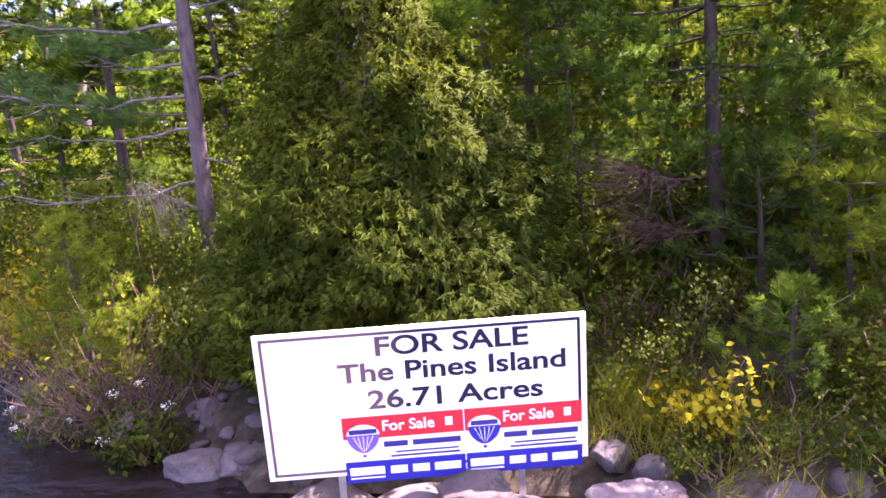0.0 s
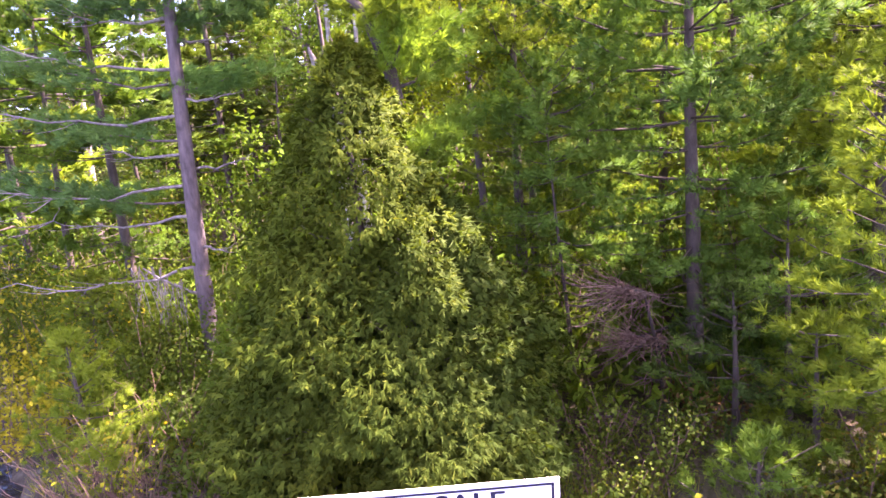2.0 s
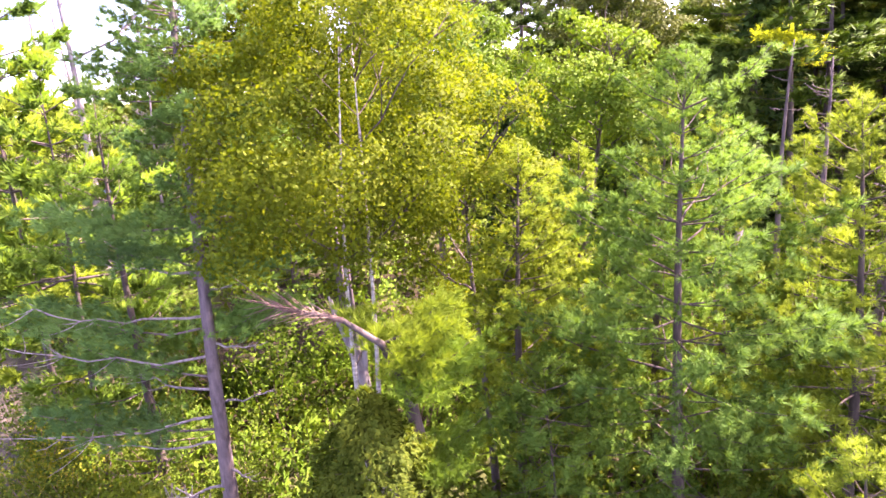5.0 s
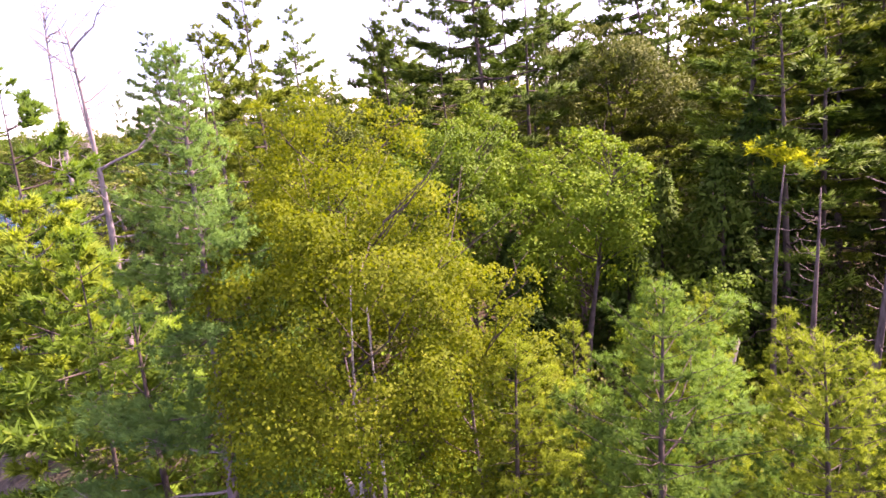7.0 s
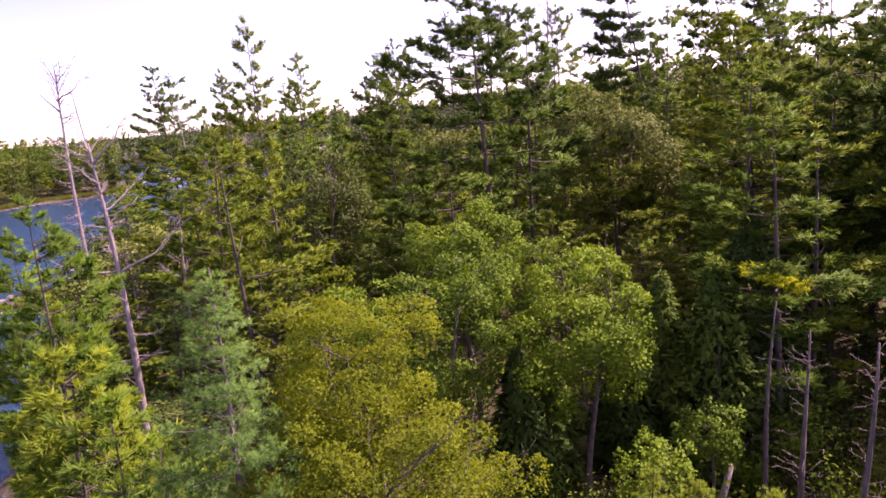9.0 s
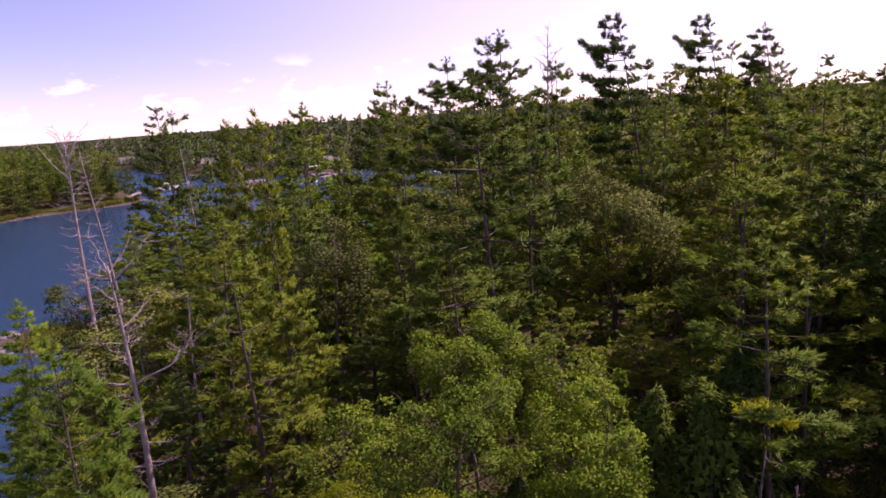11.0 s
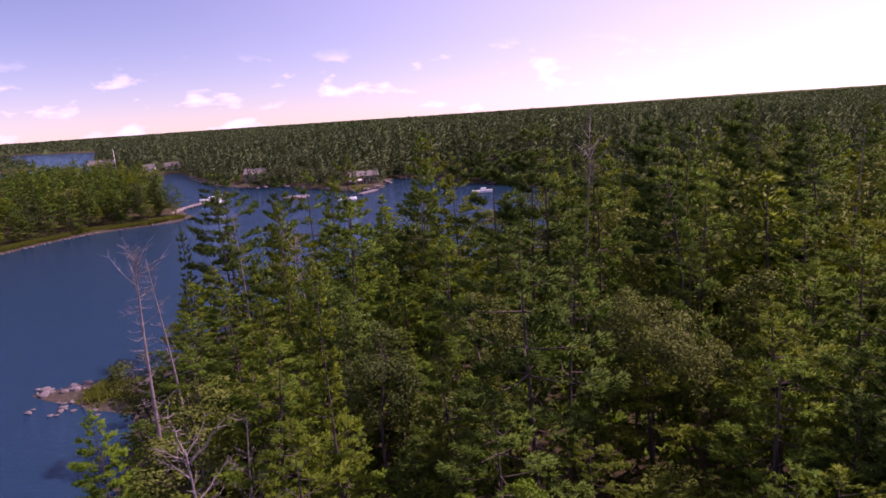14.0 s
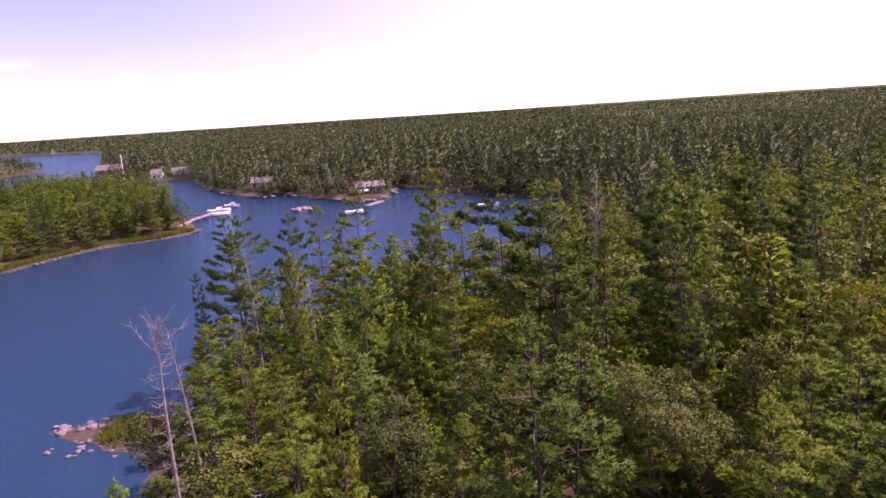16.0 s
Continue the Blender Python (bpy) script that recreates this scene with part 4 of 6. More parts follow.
def proto(kind, k, raw=False):
    """Shared tree shapes, 15 m tall, built once and copied."""
    if (kind, k) in PROTO:
        return None, PROTO[kind, k]
    seed = hash_of(kind, k)
    if kind == "pine":
        s = pine_shape(seed, 15, 2.9, clear=(0.16, 0.3, 0.12, 0.24, 0.38, 0.16, 0.28, 0.2)[k], detail=1, gap=(1.05, 1.2, 0.9, 1.1, 1.25, 0.95, 1.3, 0.85)[k], dead=8, full=(0.95, 0.9, 0.96, 0.9, 0.88, 0.95, 0.86, 0.95)[k], peak=(0.8, 0.5, 1.0, 0.65, 0.35, 0.9, 0.45, 1.1)[k], lean=(random.uniform(-.5, .5), random.uniform(-.3, .3)))
    elif kind == "windy":
        s = pine_shape(seed, 15, 2.2, clear=(0.5, 0.42)[k], detail=1, gap=0.62, dead=10, full=0.9, peak=0.35, wind=0.62, wind_az=2.9, lean=(-1.3, 0.2), top_droop=0.3)
    elif kind == "far_pine":
        s = pine_shape(seed, 15, 2.5, clear=(0.16, 0.26, 0.12, 0.32, 0.2)[k], detail=2, gap=(0.9, 1.1, 0.8, 1.2, 1.0)[k], dead=0 if raw else 3, full=0.92, peak=(0.8, 0.45, 1.05, 0.6, 0.9)[k])
    elif kind == "oak":
        s = broadleaf_shape(seed, 11, 2.9, 3.2, 3600, 0.24, crook=0.05, clumps=40, sides=4)
    else:
        s = broadleaf_shape(seed, 11, 3.0, 2.6, 1300, 0.33, crook=0.04, clumps=26, sides=3)
    RAW[kind, k] = s
    return s, None


def hash_of(kind, k):
    return sum(ord(c) for c in kind) * 13 + k * 7


def place(kind, k, x, y, z=None, r=None, turn=None, label="", hgt=None):
    """A copy of one of the shared trees, with its tip at z or of a given height."""
    s, ob = proto(kind, k)
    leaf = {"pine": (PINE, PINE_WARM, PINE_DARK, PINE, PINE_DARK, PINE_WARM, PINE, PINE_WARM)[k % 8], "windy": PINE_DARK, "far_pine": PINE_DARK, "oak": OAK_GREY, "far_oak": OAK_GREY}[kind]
    label = label or {"pine": "tall white pine with layered green boughs", "windy": "wind-bent tall white pine with one-sided boughs", "far_pine": "green white pine in the island's woods",
                      "oak": "grey-green oak in the pine woods", "far_oak": "grey-green broadleaf tree in the woods"}[kind]
    h0 = 15 if "oak" not in kind else 11
    h = hgt if hgt else top(x, y, z)
    f = h / h0
    w = (r / (2.3 if kind == "pine" else 2.3) if r else f)
    turn = rng.uniform(0, 360) if turn is None else turn
    m = pose(x, y, ground_at(x, y) - 0.1, 0, 0, turn) @ Matrix.Diagonal((w, w, f, 1))
    if ob is None:
        ob = tree("pine_tree" if "oak" not in kind else "oak_tree", label, "tree", s, BARK_DARK, leaf, "trees of the island woods")
        PROTO[kind, k] = ob
        ob.matrix_basis = m
        return ob
    return tagged(copy_thing(ob, m @ Matrix.Diagonal((1 / ob.scale.x, 1 / ob.scale.y, 1 / ob.scale.z, 1))), label)


for i, (x, y, z, r, wind) in enumerate(TALL):
    note(x, y)
    if wind >= 0.5:
        place("windy", i % 2, x + 1.9, y, z, r * 1.5, turn=rng.uniform(-18, 18))
    else:
        place("pine", 7 if r < 1.8 else 4 if z > 24.5 else (1, 3, 4, 6)[i % 4] if z > 19 else i % 8, x, y, z, r * (1.35 if z > 24.5 else 1.22))

# the rest of the woods: single trees near the eye, one joined wood farther off
taken = list(HEROES)
GREENS = {"dark": PINE_DARK, "green": PINE, "warm": PINE_WARM, "grey": OAK_GREY, "gold": BIRCH}
LATER = {name: [] for name in GREENS}
TRUNKS = []


def far_copy(kind, k, x, y, hgt, r):
    if (kind, k, "raw") not in PROTO:
        PROTO[kind, k, "raw"] = proto(kind, k, True)[0] if (kind, k) not in PROTO else RAW[kind, k]
    f, w, a = hgt / (15 if kind == "far_pine" else 11), r / 2.3, rng.uniform(0, 6.28)
    turn = np.array([[math.cos(a) * w, math.sin(a) * w, 0], [-math.sin(a) * w, math.cos(a) * w, 0], [0, 0, f]])
    base = np.array([x, y, ground_at(x, y) - 0.1])
    wood, green = PROTO[kind, k, "raw"][:2]
    pick = rng.random()
    if kind == "far_oak":
        name = "gold" if pick < 0.22 else "grey"
    else:
        name = "dark" if pick < 0.5 else "green" if pick < 0.8 else "warm"
    LATER[name].append((green[0] @ turn + base, green[1], unit(green[2] @ turn)))
    if kind == "far_pine":
        TRUNKS.append((wood[0] @ turn + base, wood[1]))


for gy in np.concatenate([np.arange(17, 57, 3.7), np.arange(57, 150, 4.4)]):
    for gx in np.arange(-46, 105, 3.8):
        x, y = gx + rng.uniform(-1.5, 1.5), gy + rng.uniform(-1.5, 1.5)
        if y < 0.9 * abs(x) - 6 or (x > 0 and y < 1.28 * x - 3 and not (y > 20 and y > 0.62 * x)):
            continue
        d = float(inland(ISLAND, np.array([x]), np.array([y]))[0])
        if d < 1.6 or (x < -36 and y < 66):
            continue
        room = 2.75 if y < 60 else 2.6
        if min((x - a) ** 2 + (y - b) ** 2 for a, b in taken) < room ** 2:
            continue
        if y < 30 and abs(x - 3) < 7 and rng.random() < 0.45:
            continue
        taken.append((x, y))
        hgt = (5.5 + 6.5 * min(1, max(0, (y - 18) / 26))) * (rng.uniform(1.0, 1.25) if rng.random() < 0.3 else rng.uniform(0.45, 0.95)) * (1 if d > 5 else 0.75)
        oak = rng.random() < 0.28
        if x < 2 and y > 33:
            hgt *= 0.92
        # unseen trees right of the view, made tall to shade the woods
        if x > 0 and y < 1.28 * x - 3:
            hgt, oak = max(hgt, 15.0), False
        if y < 47 and not (x > 0 and y < 1.28 * x - 3):
            place("oak" if oak else "pine", int(rng.integers(0, 3 if oak else 8)), x, y, hgt=hgt * (0.85 if oak else 1), r=(2.3 if oak else 2.35) * rng.uniform(0.7, 1.25))
        else:
            far_copy("far_oak" if oak else "far_pine", int(rng.integers(0, 3 if oak else 5)), x, y, hgt * rng.uniform(0.65, 1.4), (2.9 if oak else 2.7) * rng.uniform(0.6, 1.4))

# the island across the channel
for gy in np.arange(85, 262, 5.0):
    for gx in np.arange(-215, -98, 5.0):
        x, y = gx + rng.uniform(-2.2, 2.2), gy + rng.uniform(-2.2, 2.2)
        d = float(inland(LEFT_ISLE, np.array([x]), np.array([y]))[0])
        if d < 4.5 or d > 42 or x < -0.95 * y - 5 or math.hypot(x + 150, y - 150) < 7:
            continue
        oak = rng.random() < 0.2
        kind, k = ("far_oak" if oak else "far_pine"), int(rng.integers(0, 3 if oak else 5))
        hgt, r = rng.uniform(8.5, 15.5), 3.0 * rng.uniform(0.8, 1.2)
        if d < 14:
            far_copy("far_oak" if rng.random() < 0.5 else "far_pine", int(rng.integers(0, 3)), x + rng.uniform(0.5, 2.5), y - rng.uniform(0.5, 2.5), rng.uniform(3, 6.5), rng.uniform(1.6, 2.6))
        if d < 10:
            place(kind, k, x, y, hgt=hgt, r=r, label="dense green tree on the opposite island")
        else:
            far_copy(kind, k, x, y, hgt, r)
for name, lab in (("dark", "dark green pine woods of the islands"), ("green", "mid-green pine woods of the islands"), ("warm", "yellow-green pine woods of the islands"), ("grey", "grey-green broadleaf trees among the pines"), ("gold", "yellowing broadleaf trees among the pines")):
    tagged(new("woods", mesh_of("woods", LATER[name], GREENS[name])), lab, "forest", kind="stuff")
tagged(new("woods_trunks", mesh_of("woods_trunks", TRUNKS, BARK_DARK)), "dark trunks and limbs of the island woods", "forest", kind="stuff")


# ---- dead trees ----
def snag(label, x, y, z, r0, limbs, seed, lean=(0.0, 0.0), twiggy=5, wood=None):
    note(x, y)
    rng = np.random.default_rng(seed)
    h = top(x, y, z)
    wood = wood or DEAD
    base = tagged(new("dead_tree"), label, "dead tree", "bare dead trees")
    base.matrix_basis = pose(x, y, ground_at(x, y) - 0.1)
    line = trunk_line(rng, h, lean, 14, 0.02)
    part("trunk", mesh_of("trunk", [tube(line, r0 * (1 - np.linspace(0, 1, 14) * 0.85), 8)], wood, True), base)
    for zz, az, ln, rise in limbs:
        p = limb(rng, on_line(line, min(zz - ground_at(x, y) + 0.1, h * 0.98)), az, ln, rise, 0.05, 7, 0.09)
        bits = [tube(p, np.linspace(max(0.01, r0 * 0.28 * min(1, (ln / 1.6) ** 1.5)), 0.006, 7), 5)]
        for k in range(twiggy if ln > 0.6 else 1):
            q = limb(rng, p[rng.integers(2, 7)], az + rng.choice((-1, 1)) * rng.uniform(0.4, 1.2), ln * rng.uniform(0.2, 0.5), rng.uniform(-0.3, 0.7), 0, 5, 0.12)
            bits.append(tube(q, np.linspace(min(0.018, 0.004 + 0.009 * ln), 0.005, 5), 4))
        part("limb", mesh_of("limb", bits, wood, True), base)
    return base


def some_limbs(seed, low, high, n, ln, rise=0.3):
    rng = np.random.default_rng(seed)
    return [(rng.uniform(low, high), rng.uniform(0, 6.28), ln * rng.uniform(0.4, 1.0), rise + rng.normal() * 0.3) for _ in range(n)]


snag("grey dead pine with a forked antler-like top", -24.6, 37.4, 19.0, 0.2, some_limbs(1, 16.6, 18.8, 22, 1.15, 1.3) + some_limbs(2, 6, 16.5, 60, 1.2, -0.05) + [(17.5, 0.2, 2.0, 0.5), (16.8, 3.0, 1.8, 0.9)], 1)
snag("thin grey dead pine pole", -24.0, 39.8, 18.4, 0.15, some_limbs(3, 7, 18.5, 52, 0.95, 0.0), 2)
snag("twisted silver dead pine with long bare limbs", -12.8, 20.9, 14.9, 0.19,
     [(10.4, 0.35, 3.2, 0.5), (10.5, 3.2, 1.5, -0.1), (9.0, 3.4, 2.2, -0.35), (8.2, 0.0, 1.2, -0.2), (12.6, 0.9, 1.3, 0.5), (13.5, 3.0, 1.1, 0.8), (14.2, 0.2, 1.5, 0.9), (14.6, 2.5, 1.2, 0.8), (15.2, 1.0, 1.0, 1.0),
      (12.0, 4.0, 1.0, 0.2), (13.0, 5.2, 1.0, 0.4), (7.2, 3.0, 1.6, -0.2)] + some_limbs(4, 5, 15, 26, 1.0, 0.1), 3, (0.5, 0.2), 7)
snag("bare dead tree trunk with short stubs", 7.45, 12.5, 9.75, 0.13, some_limbs(5, 4, 9.6, 30, 0.55, 0.15) + [(9.6, 0.5, 0.4, 0.8)], 4, (0.25, 0.0), 1, BARK)
snag("bare dead tree with long thin horizontal twigs", 8.05, 15.9, 8.7, 0.11, some_limbs(6, 4, 8.4, 30, 0.75, 0.05), 5, (0.0, 0.0), 1, BARK)
snag("thin dead trunk beside the clearing", 7.75, 17.4, 9.2, 0.1, some_limbs(7, 5, 9, 10, 0.6, 0.1), 6, (0.1, 0), 1, BARK)
snag("grey dead tree thick with bare twigs", -15.6, 31.2, 11.0, 0.12, some_limbs(8, 5, 11, 24, 1.2, 0.7), 7, (0, 0), 7)
snag("grey bare tree thick with fine twigs", -22.5, 62.0, 15.5, 0.16, some_limbs(9, 8, 15.5, 26, 1.6, 0.7), 8, (0, 0), 7)
snag("dead pine with bare top above the forest", 5.0, 57.2, 24.6, 0.2, some_limbs(10, 19, 24.5, 22, 1.6, 0.9), 9, (0, 0), 6)
snag("thin dead pole above the forest", 33.0, 70.5, 22.6, 0.15, some_limbs(11, 18, 22.5, 8, 0.8, 0.3), 10)
snag("bare dead pine on the shore bank", -19.6, 33.2, 9.5, 0.12, some_limbs(12, 4, 9.4, 20, 1.4, 0.3), 11, (0.4, 0), 7)
snag("grey dead spruce among green pines", -30.2, 65.0, 18.0, 0.15, some_limbs(13, 8, 17.4, 24, 1.2, 0.4), 12, (0, 0), 6)
snag("weathered dead trunk in the shaded woods", 14.2, 29.0, 13.8, 0.12, some_limbs(14, 8, 13.6, 10, 0.9, 0.1), 13)

# leaning pale log
note(6.0, 16.1)
log_z = ground_at(5.6, 16.0)
log = tagged(new("fallen_log", mesh_of("fallen_log", [tube([(5.55, 15.7, log_z - 0.1), (5.85, 16.0, log_z + 1.1), (6.15, 16.2, log_z + 2.1), (6.45, 16.4, log_z + 3.0)], (0.13, 0.12, 0.1, 0.08), 9)], DEAD, True)),
             "pale barkless log leaning against an oak", "log")

# the yellowing bough on the pine trunk at the clearing
rng = np.random.default_rng(8)
bx, by = 9.3, 19.9
bough = tagged(new("pine_branch"), "bright yellow-green pine bough on a bare trunk", "branch")
bough.matrix_basis = pose(bx, by, 0)
p = np.array([(0.0, -0.1, 8.7), (-0.3, -0.45, 9.0), (-0.9, -0.7, 9.25), (-1.5, -0.8, 9.5)])
part("stem", mesh_of("stem", [tube(p, (0.04, 0.03, 0.02, 0.008), 6)], BARK, True), bough)
s = rng.uniform(0.0, 1, 260)
c = np.stack([np.interp(s, np.linspace(0, 1, 4), p[:, k]) for k in range(3)], -1) + rng.normal(size=(260, 3)) * (0.16, 0.25, 0.11)
c[:, 0] += 0.5 * rng.random(260)
part("foliage", mesh_of("foliage", [blades(rng, c, np.tile((-0.7, -0.2, 0.6), (260, 1)), 14, 0.2, 0.03, 0.6)], BOUGH_YELLOW), bough)


# ---- undergrowth ----
def shrub(label, x, y, h, r, n, size, leaf, seed, twigs=14, group="", base=None, lift=0.25):
    rng = np.random.default_rng(seed)
    ob = tagged(new("shrub"), label, "shrub", group)
    z0 = ground_at(x, y) if base is None else base
    ob.matrix_basis = pose(x, y, z0 - 0.03)
    bits, tips = [], []
    for k in range(twigs):
        az = rng.uniform(0, 6.28)
        p = limb(rng, (rng.normal() * r * 0.2, rng.normal() * r * 0.2, 0), az, r * rng.uniform(0.35, 0.95), h / r * rng.uniform(0.5, 1.05), 0, 6, 0.1)
        bits.append(tube(p, np.linspace(0.011, 0.003, 6), 4))
        tips += [p[-1], p[-2], p[3]]
    part("branchwork", mesh_of("branchwork", bits, TWIG), ob)
    tips = np.array(tips)
    at = tips[rng.integers(0, len(tips), n)] + rng.normal(size=(n, 3)) * (r * 0.2, r * 0.2, h * 0.11)
    at[:, 2] = np.maximum(at[:, 2], lift * h * rng.random(n))
    part("foliage", mesh_of("foliage", [round_crown(*leaves(rng, at, size, 0.1), ball=True)], leaf), ob)
    return ob


SH = (("bright green shrub under the pine limbs", -5.0, 8.3, 1.5, 0.8, 1800, 0.06, SHRUB), ("dense green shrub on the bank", -4.3, 8.5, 1.6, 0.7, 1600, 0.06, SHRUB),
      ("leafy golden shrub near the water", -6.7, 8.2, 1.7, 0.7, 1300, 0.06, SHRUB_YELLOW),
      ("leafy green shrub at the water's edge", -3.55, 5.75, 0.85, 0.5, 800, 0.07, SHRUB), ("low green shrub with white flowers above the water", -4.7, 6.35, 0.6, 0.55, 600, 0.06, SHRUB),
      ("bright green shrub beside boulders", -3.15, 6.4, 1.1, 0.6, 900, 0.07, SHRUB), ("green shrub under the pine", -3.6, 7.4, 1.5, 0.7, 1100, 0.07, SHRUB),
      ("leafy shrub in sunlight", -3.5, 8.2, 1.3, 0.55, 900, 0.06, SHRUB), ("leafy shrub with golden tips", -6.2, 8.0, 1.9, 0.8, 1300, 0.07, SHRUB_YELLOW),
      ("green shrub over the bank", -5.2, 8.9, 1.7, 0.8, 1300, 0.08, SHRUB), ("yellow-leaved shrub on the shore rocks", 1.45, 5.0, 0.75, 0.42, 520, 0.075, SHRUB_YELLOW),
      ("green shrub beside the sign", 0.95, 5.6, 0.75, 0.55, 1700, 0.045, SHRUB), ("low green shrub on the rocks", 1.35, 4.6, 0.42, 0.36, 800, 0.04, SHRUB),
      ("shrub with reddening leaves", 2.85, 4.9, 0.95, 0.6, 3000, 0.045, SHRUB_RED), ("shrub with green and red leaves", 3.4, 5.3, 1.3, 0.7, 3000, 0.05, SHRUB_RED),
      ("green shrub at the woods' edge", 1.6, 6.2, 0.9, 0.65, 2000, 0.045, SHRUB), ("low shrub with yellow-green leaves", 1.9, 4.6, 0.5, 0.42, 900, 0.04, SHRUB),
      ("green leafy shrub by the rocks", 2.6, 4.2, 0.55, 0.45, 1100, 0.055, SHRUB), ("shrub with small dull leaves", 1.1, 6.6, 1.0, 0.5, 700, 0.055, SHRUB),
      ("maple sapling with pale green leaves", 4.0, 9.4, 4.2, 0.9, 1400, 0.1, OAK),
      ("golden leafy shrub on the sunny bank", -6.6, 8.9, 2.0, 0.9, 1500, 0.08, SHRUB_YELLOW), ("bright leafy shrub over the bank", -7.4, 9.8, 2.4, 1.0, 1700, 0.08, SHRUB),
      ("dense green shrub beneath the pines", -5.6, 10.2, 1.9, 1.0, 1700, 0.09, SHRUB), ("bushy green shrub beneath the pines", -4.6, 10.9, 2.2, 1.0, 2200, 0.075, SHRUB),
      ("dense shrub under the birches", -2.6, 9.6, 2.6, 1.0, 1800, 0.09, SHRUB), ("green shrub behind the cedars", -0.4, 8.6, 2.4, 1.0, 1800, 0.09, SHRUB), ("bushy shrub behind the cedars", 1.0, 8.6, 2.6, 1.1, 1800, 0.09, SHRUB),
      ("leafy shrub under the pine", 3.4, 8.9, 2.4, 1.1, 1800, 0.09, SHRUB), ("green bush on the wooded bank", -8.8, 11.2, 2.2, 1.1, 1700, 0.09, SHRUB), ("green bush beneath the pine", -7.0, 12.4, 2.4, 1.1, 2000, 0.08, SHRUB),
      ("golden shrub on the wooded bank", -9.0, 11.5, 2.0, 1.0, 1900, 0.075, SHRUB_YELLOW), ("leafy green shrub above the bank", -10.2, 12.9, 2.2, 1.1, 1900, 0.08, SHRUB), ("bushy shrub with bright leaves on the bank", -8.0, 11.0, 1.8, 1.0, 1900, 0.07, SHRUB),
      ("low green shrub between the pines", -6.6, 10.4, 1.6, 0.9, 1800, 0.07, SHRUB), ("leafy shrub beside a pine trunk", -11.2, 14.4, 2.2, 1.1, 1600, 0.09, SHRUB), ("green shrub in front of the birches", -3.3, 9.0, 1.9, 0.9, 1900, 0.07, SHRUB),
      ("brown dry shrub at the wood's edge", 2.5, 7.0, 0.9, 0.6, 500, 0.06, DRY), ("dry brown shrub on the bank", -5.0, 7.3, 0.6, 0.5, 260, 0.06, DRY))
for i, (lab, x, y, h, r, n, size, leaf) in enumerate(SH):
    shrub(lab, x, y, h, r, n, size, leaf, 300 + i, group="shoreline shrubs")
for i, (x, y, h) in enumerate(((0.4, 14.6, 4.2), (1.9, 15.2, 3.4), (0.9, 16.6, 4.0), (-0.6, 16.0, 4.4), (3.2, 14.0, 2.6), (5.2, 13.2, 2.4), (6.6, 13.8, 2.6), (6.9, 15.4, 2.4), (2.2, 16.6, 2.8), (4.7, 17.6, 2.5), (-4.9, 14.2, 4.0), (-7.2, 15.4, 3.6), (-3.2, 15.0, 4.4), (1.2, 13.2, 3.6),
                               (-1.4, 13.2, 4.2), (3.6, 10.2, 3.4), (6.0, 9.0, 2.8), (7.6, 10.0, 3.0), (-9.6, 14.0, 3.2), (-12.4, 18.5, 3.6), (-8.8, 18.2, 4.0), (9.2, 14.0, 2.6), (8.0, 18.6, 2.2), (10.4, 17.2, 3.0), (9.6, 19.2, 3.2), (11.2, 20.2, 3.2), (10.4, 22.4, 3.4), (12.6, 21.6, 3.4), (9.8, 16.0, 2.8), (11.7, 18.4, 3.0), (13.2, 19.4, 3.2), (12.4, 16.6, 2.8), (11.6, 24.2, 3.4), (14.2, 22.6, 3.4))):
    shrub("bushy green undergrowth sapling", x, y, h, 1.25, 1500, 0.12, (OAK, OAK_GREY, OAK, SHRUB)[i % 4], 400 + i, 12, "undergrowth saplings", lift=0.1)

# bare-twigged brown bush above the water
rng = np.random.default_rng(91)
bare = tagged(new("shrub"), "bare brown twiggy bush over the water", "shrub", "shoreline shrubs")
bare.matrix_basis = pose(-4.2, 6.45, ground_at(-4.2, 6.45) - 0.05)
bits = []
for k in range(190):
    az = rng.uniform(0, 6.28)
    p = limb(rng, (rng.normal() * 0.4, rng.normal() * 0.25, 0), az, rng.uniform(0.3, 1.0), rng.uniform(0.3, 1.6), 0, 7, 0.18)
    bits.append(tube(p, np.linspace(0.008, 0.002, 7), 3))
part("brushwood", mesh_of("brushwood", bits, TWIG), bare)
at = rng.normal(size=(140, 3)) * (0.5, 0.4, 0.2) + (0, 0.1, 0.8)
part("foliage", mesh_of("foliage", [leaves(rng, at, 0.06)], SHRUB_YELLOW), bare)

# white meadow flowers by the water
for i, (x, y, z) in enumerate(((-5.25, 6.2, 0.42), (-5.05, 6.0, 0.3), (-4.5, 6.05, 0.35), (-4.25, 6.1, 0.45), (-3.75, 5.65, 0.75), (-3.45, 5.6, 0.85), (-3.25, 5.65, 0.6), (-3.9, 5.6, 0.3), (-2.45, 5.9, 0.75))):
    rng = np.random.default_rng(600 + i)
    plant = tagged(new("flower"), "small white flower cluster on a green stem", "flower", "white shore flowers")
    g = ground_at(x, y + 0.15)
    plant.matrix_basis = pose(x, y + 0.15, g)
    tip = np.array([0, -0.15, max(0.2, z - g)])
    part("stem", mesh_of("stem", [tube(np.array([(0, 0, -0.03), tip * (0.3, 0.3, 0.6), tip]), (0.005, 0.004, 0.003), 4)], SHRUB), plant)
    part("blossom", mesh_of("blossom", [leaves(rng, tip + rng.normal(size=(34, 3)) * (0.03, 0.03, 0.018), 0.02, 0)], FLOWER), plant, "tiny white petals")

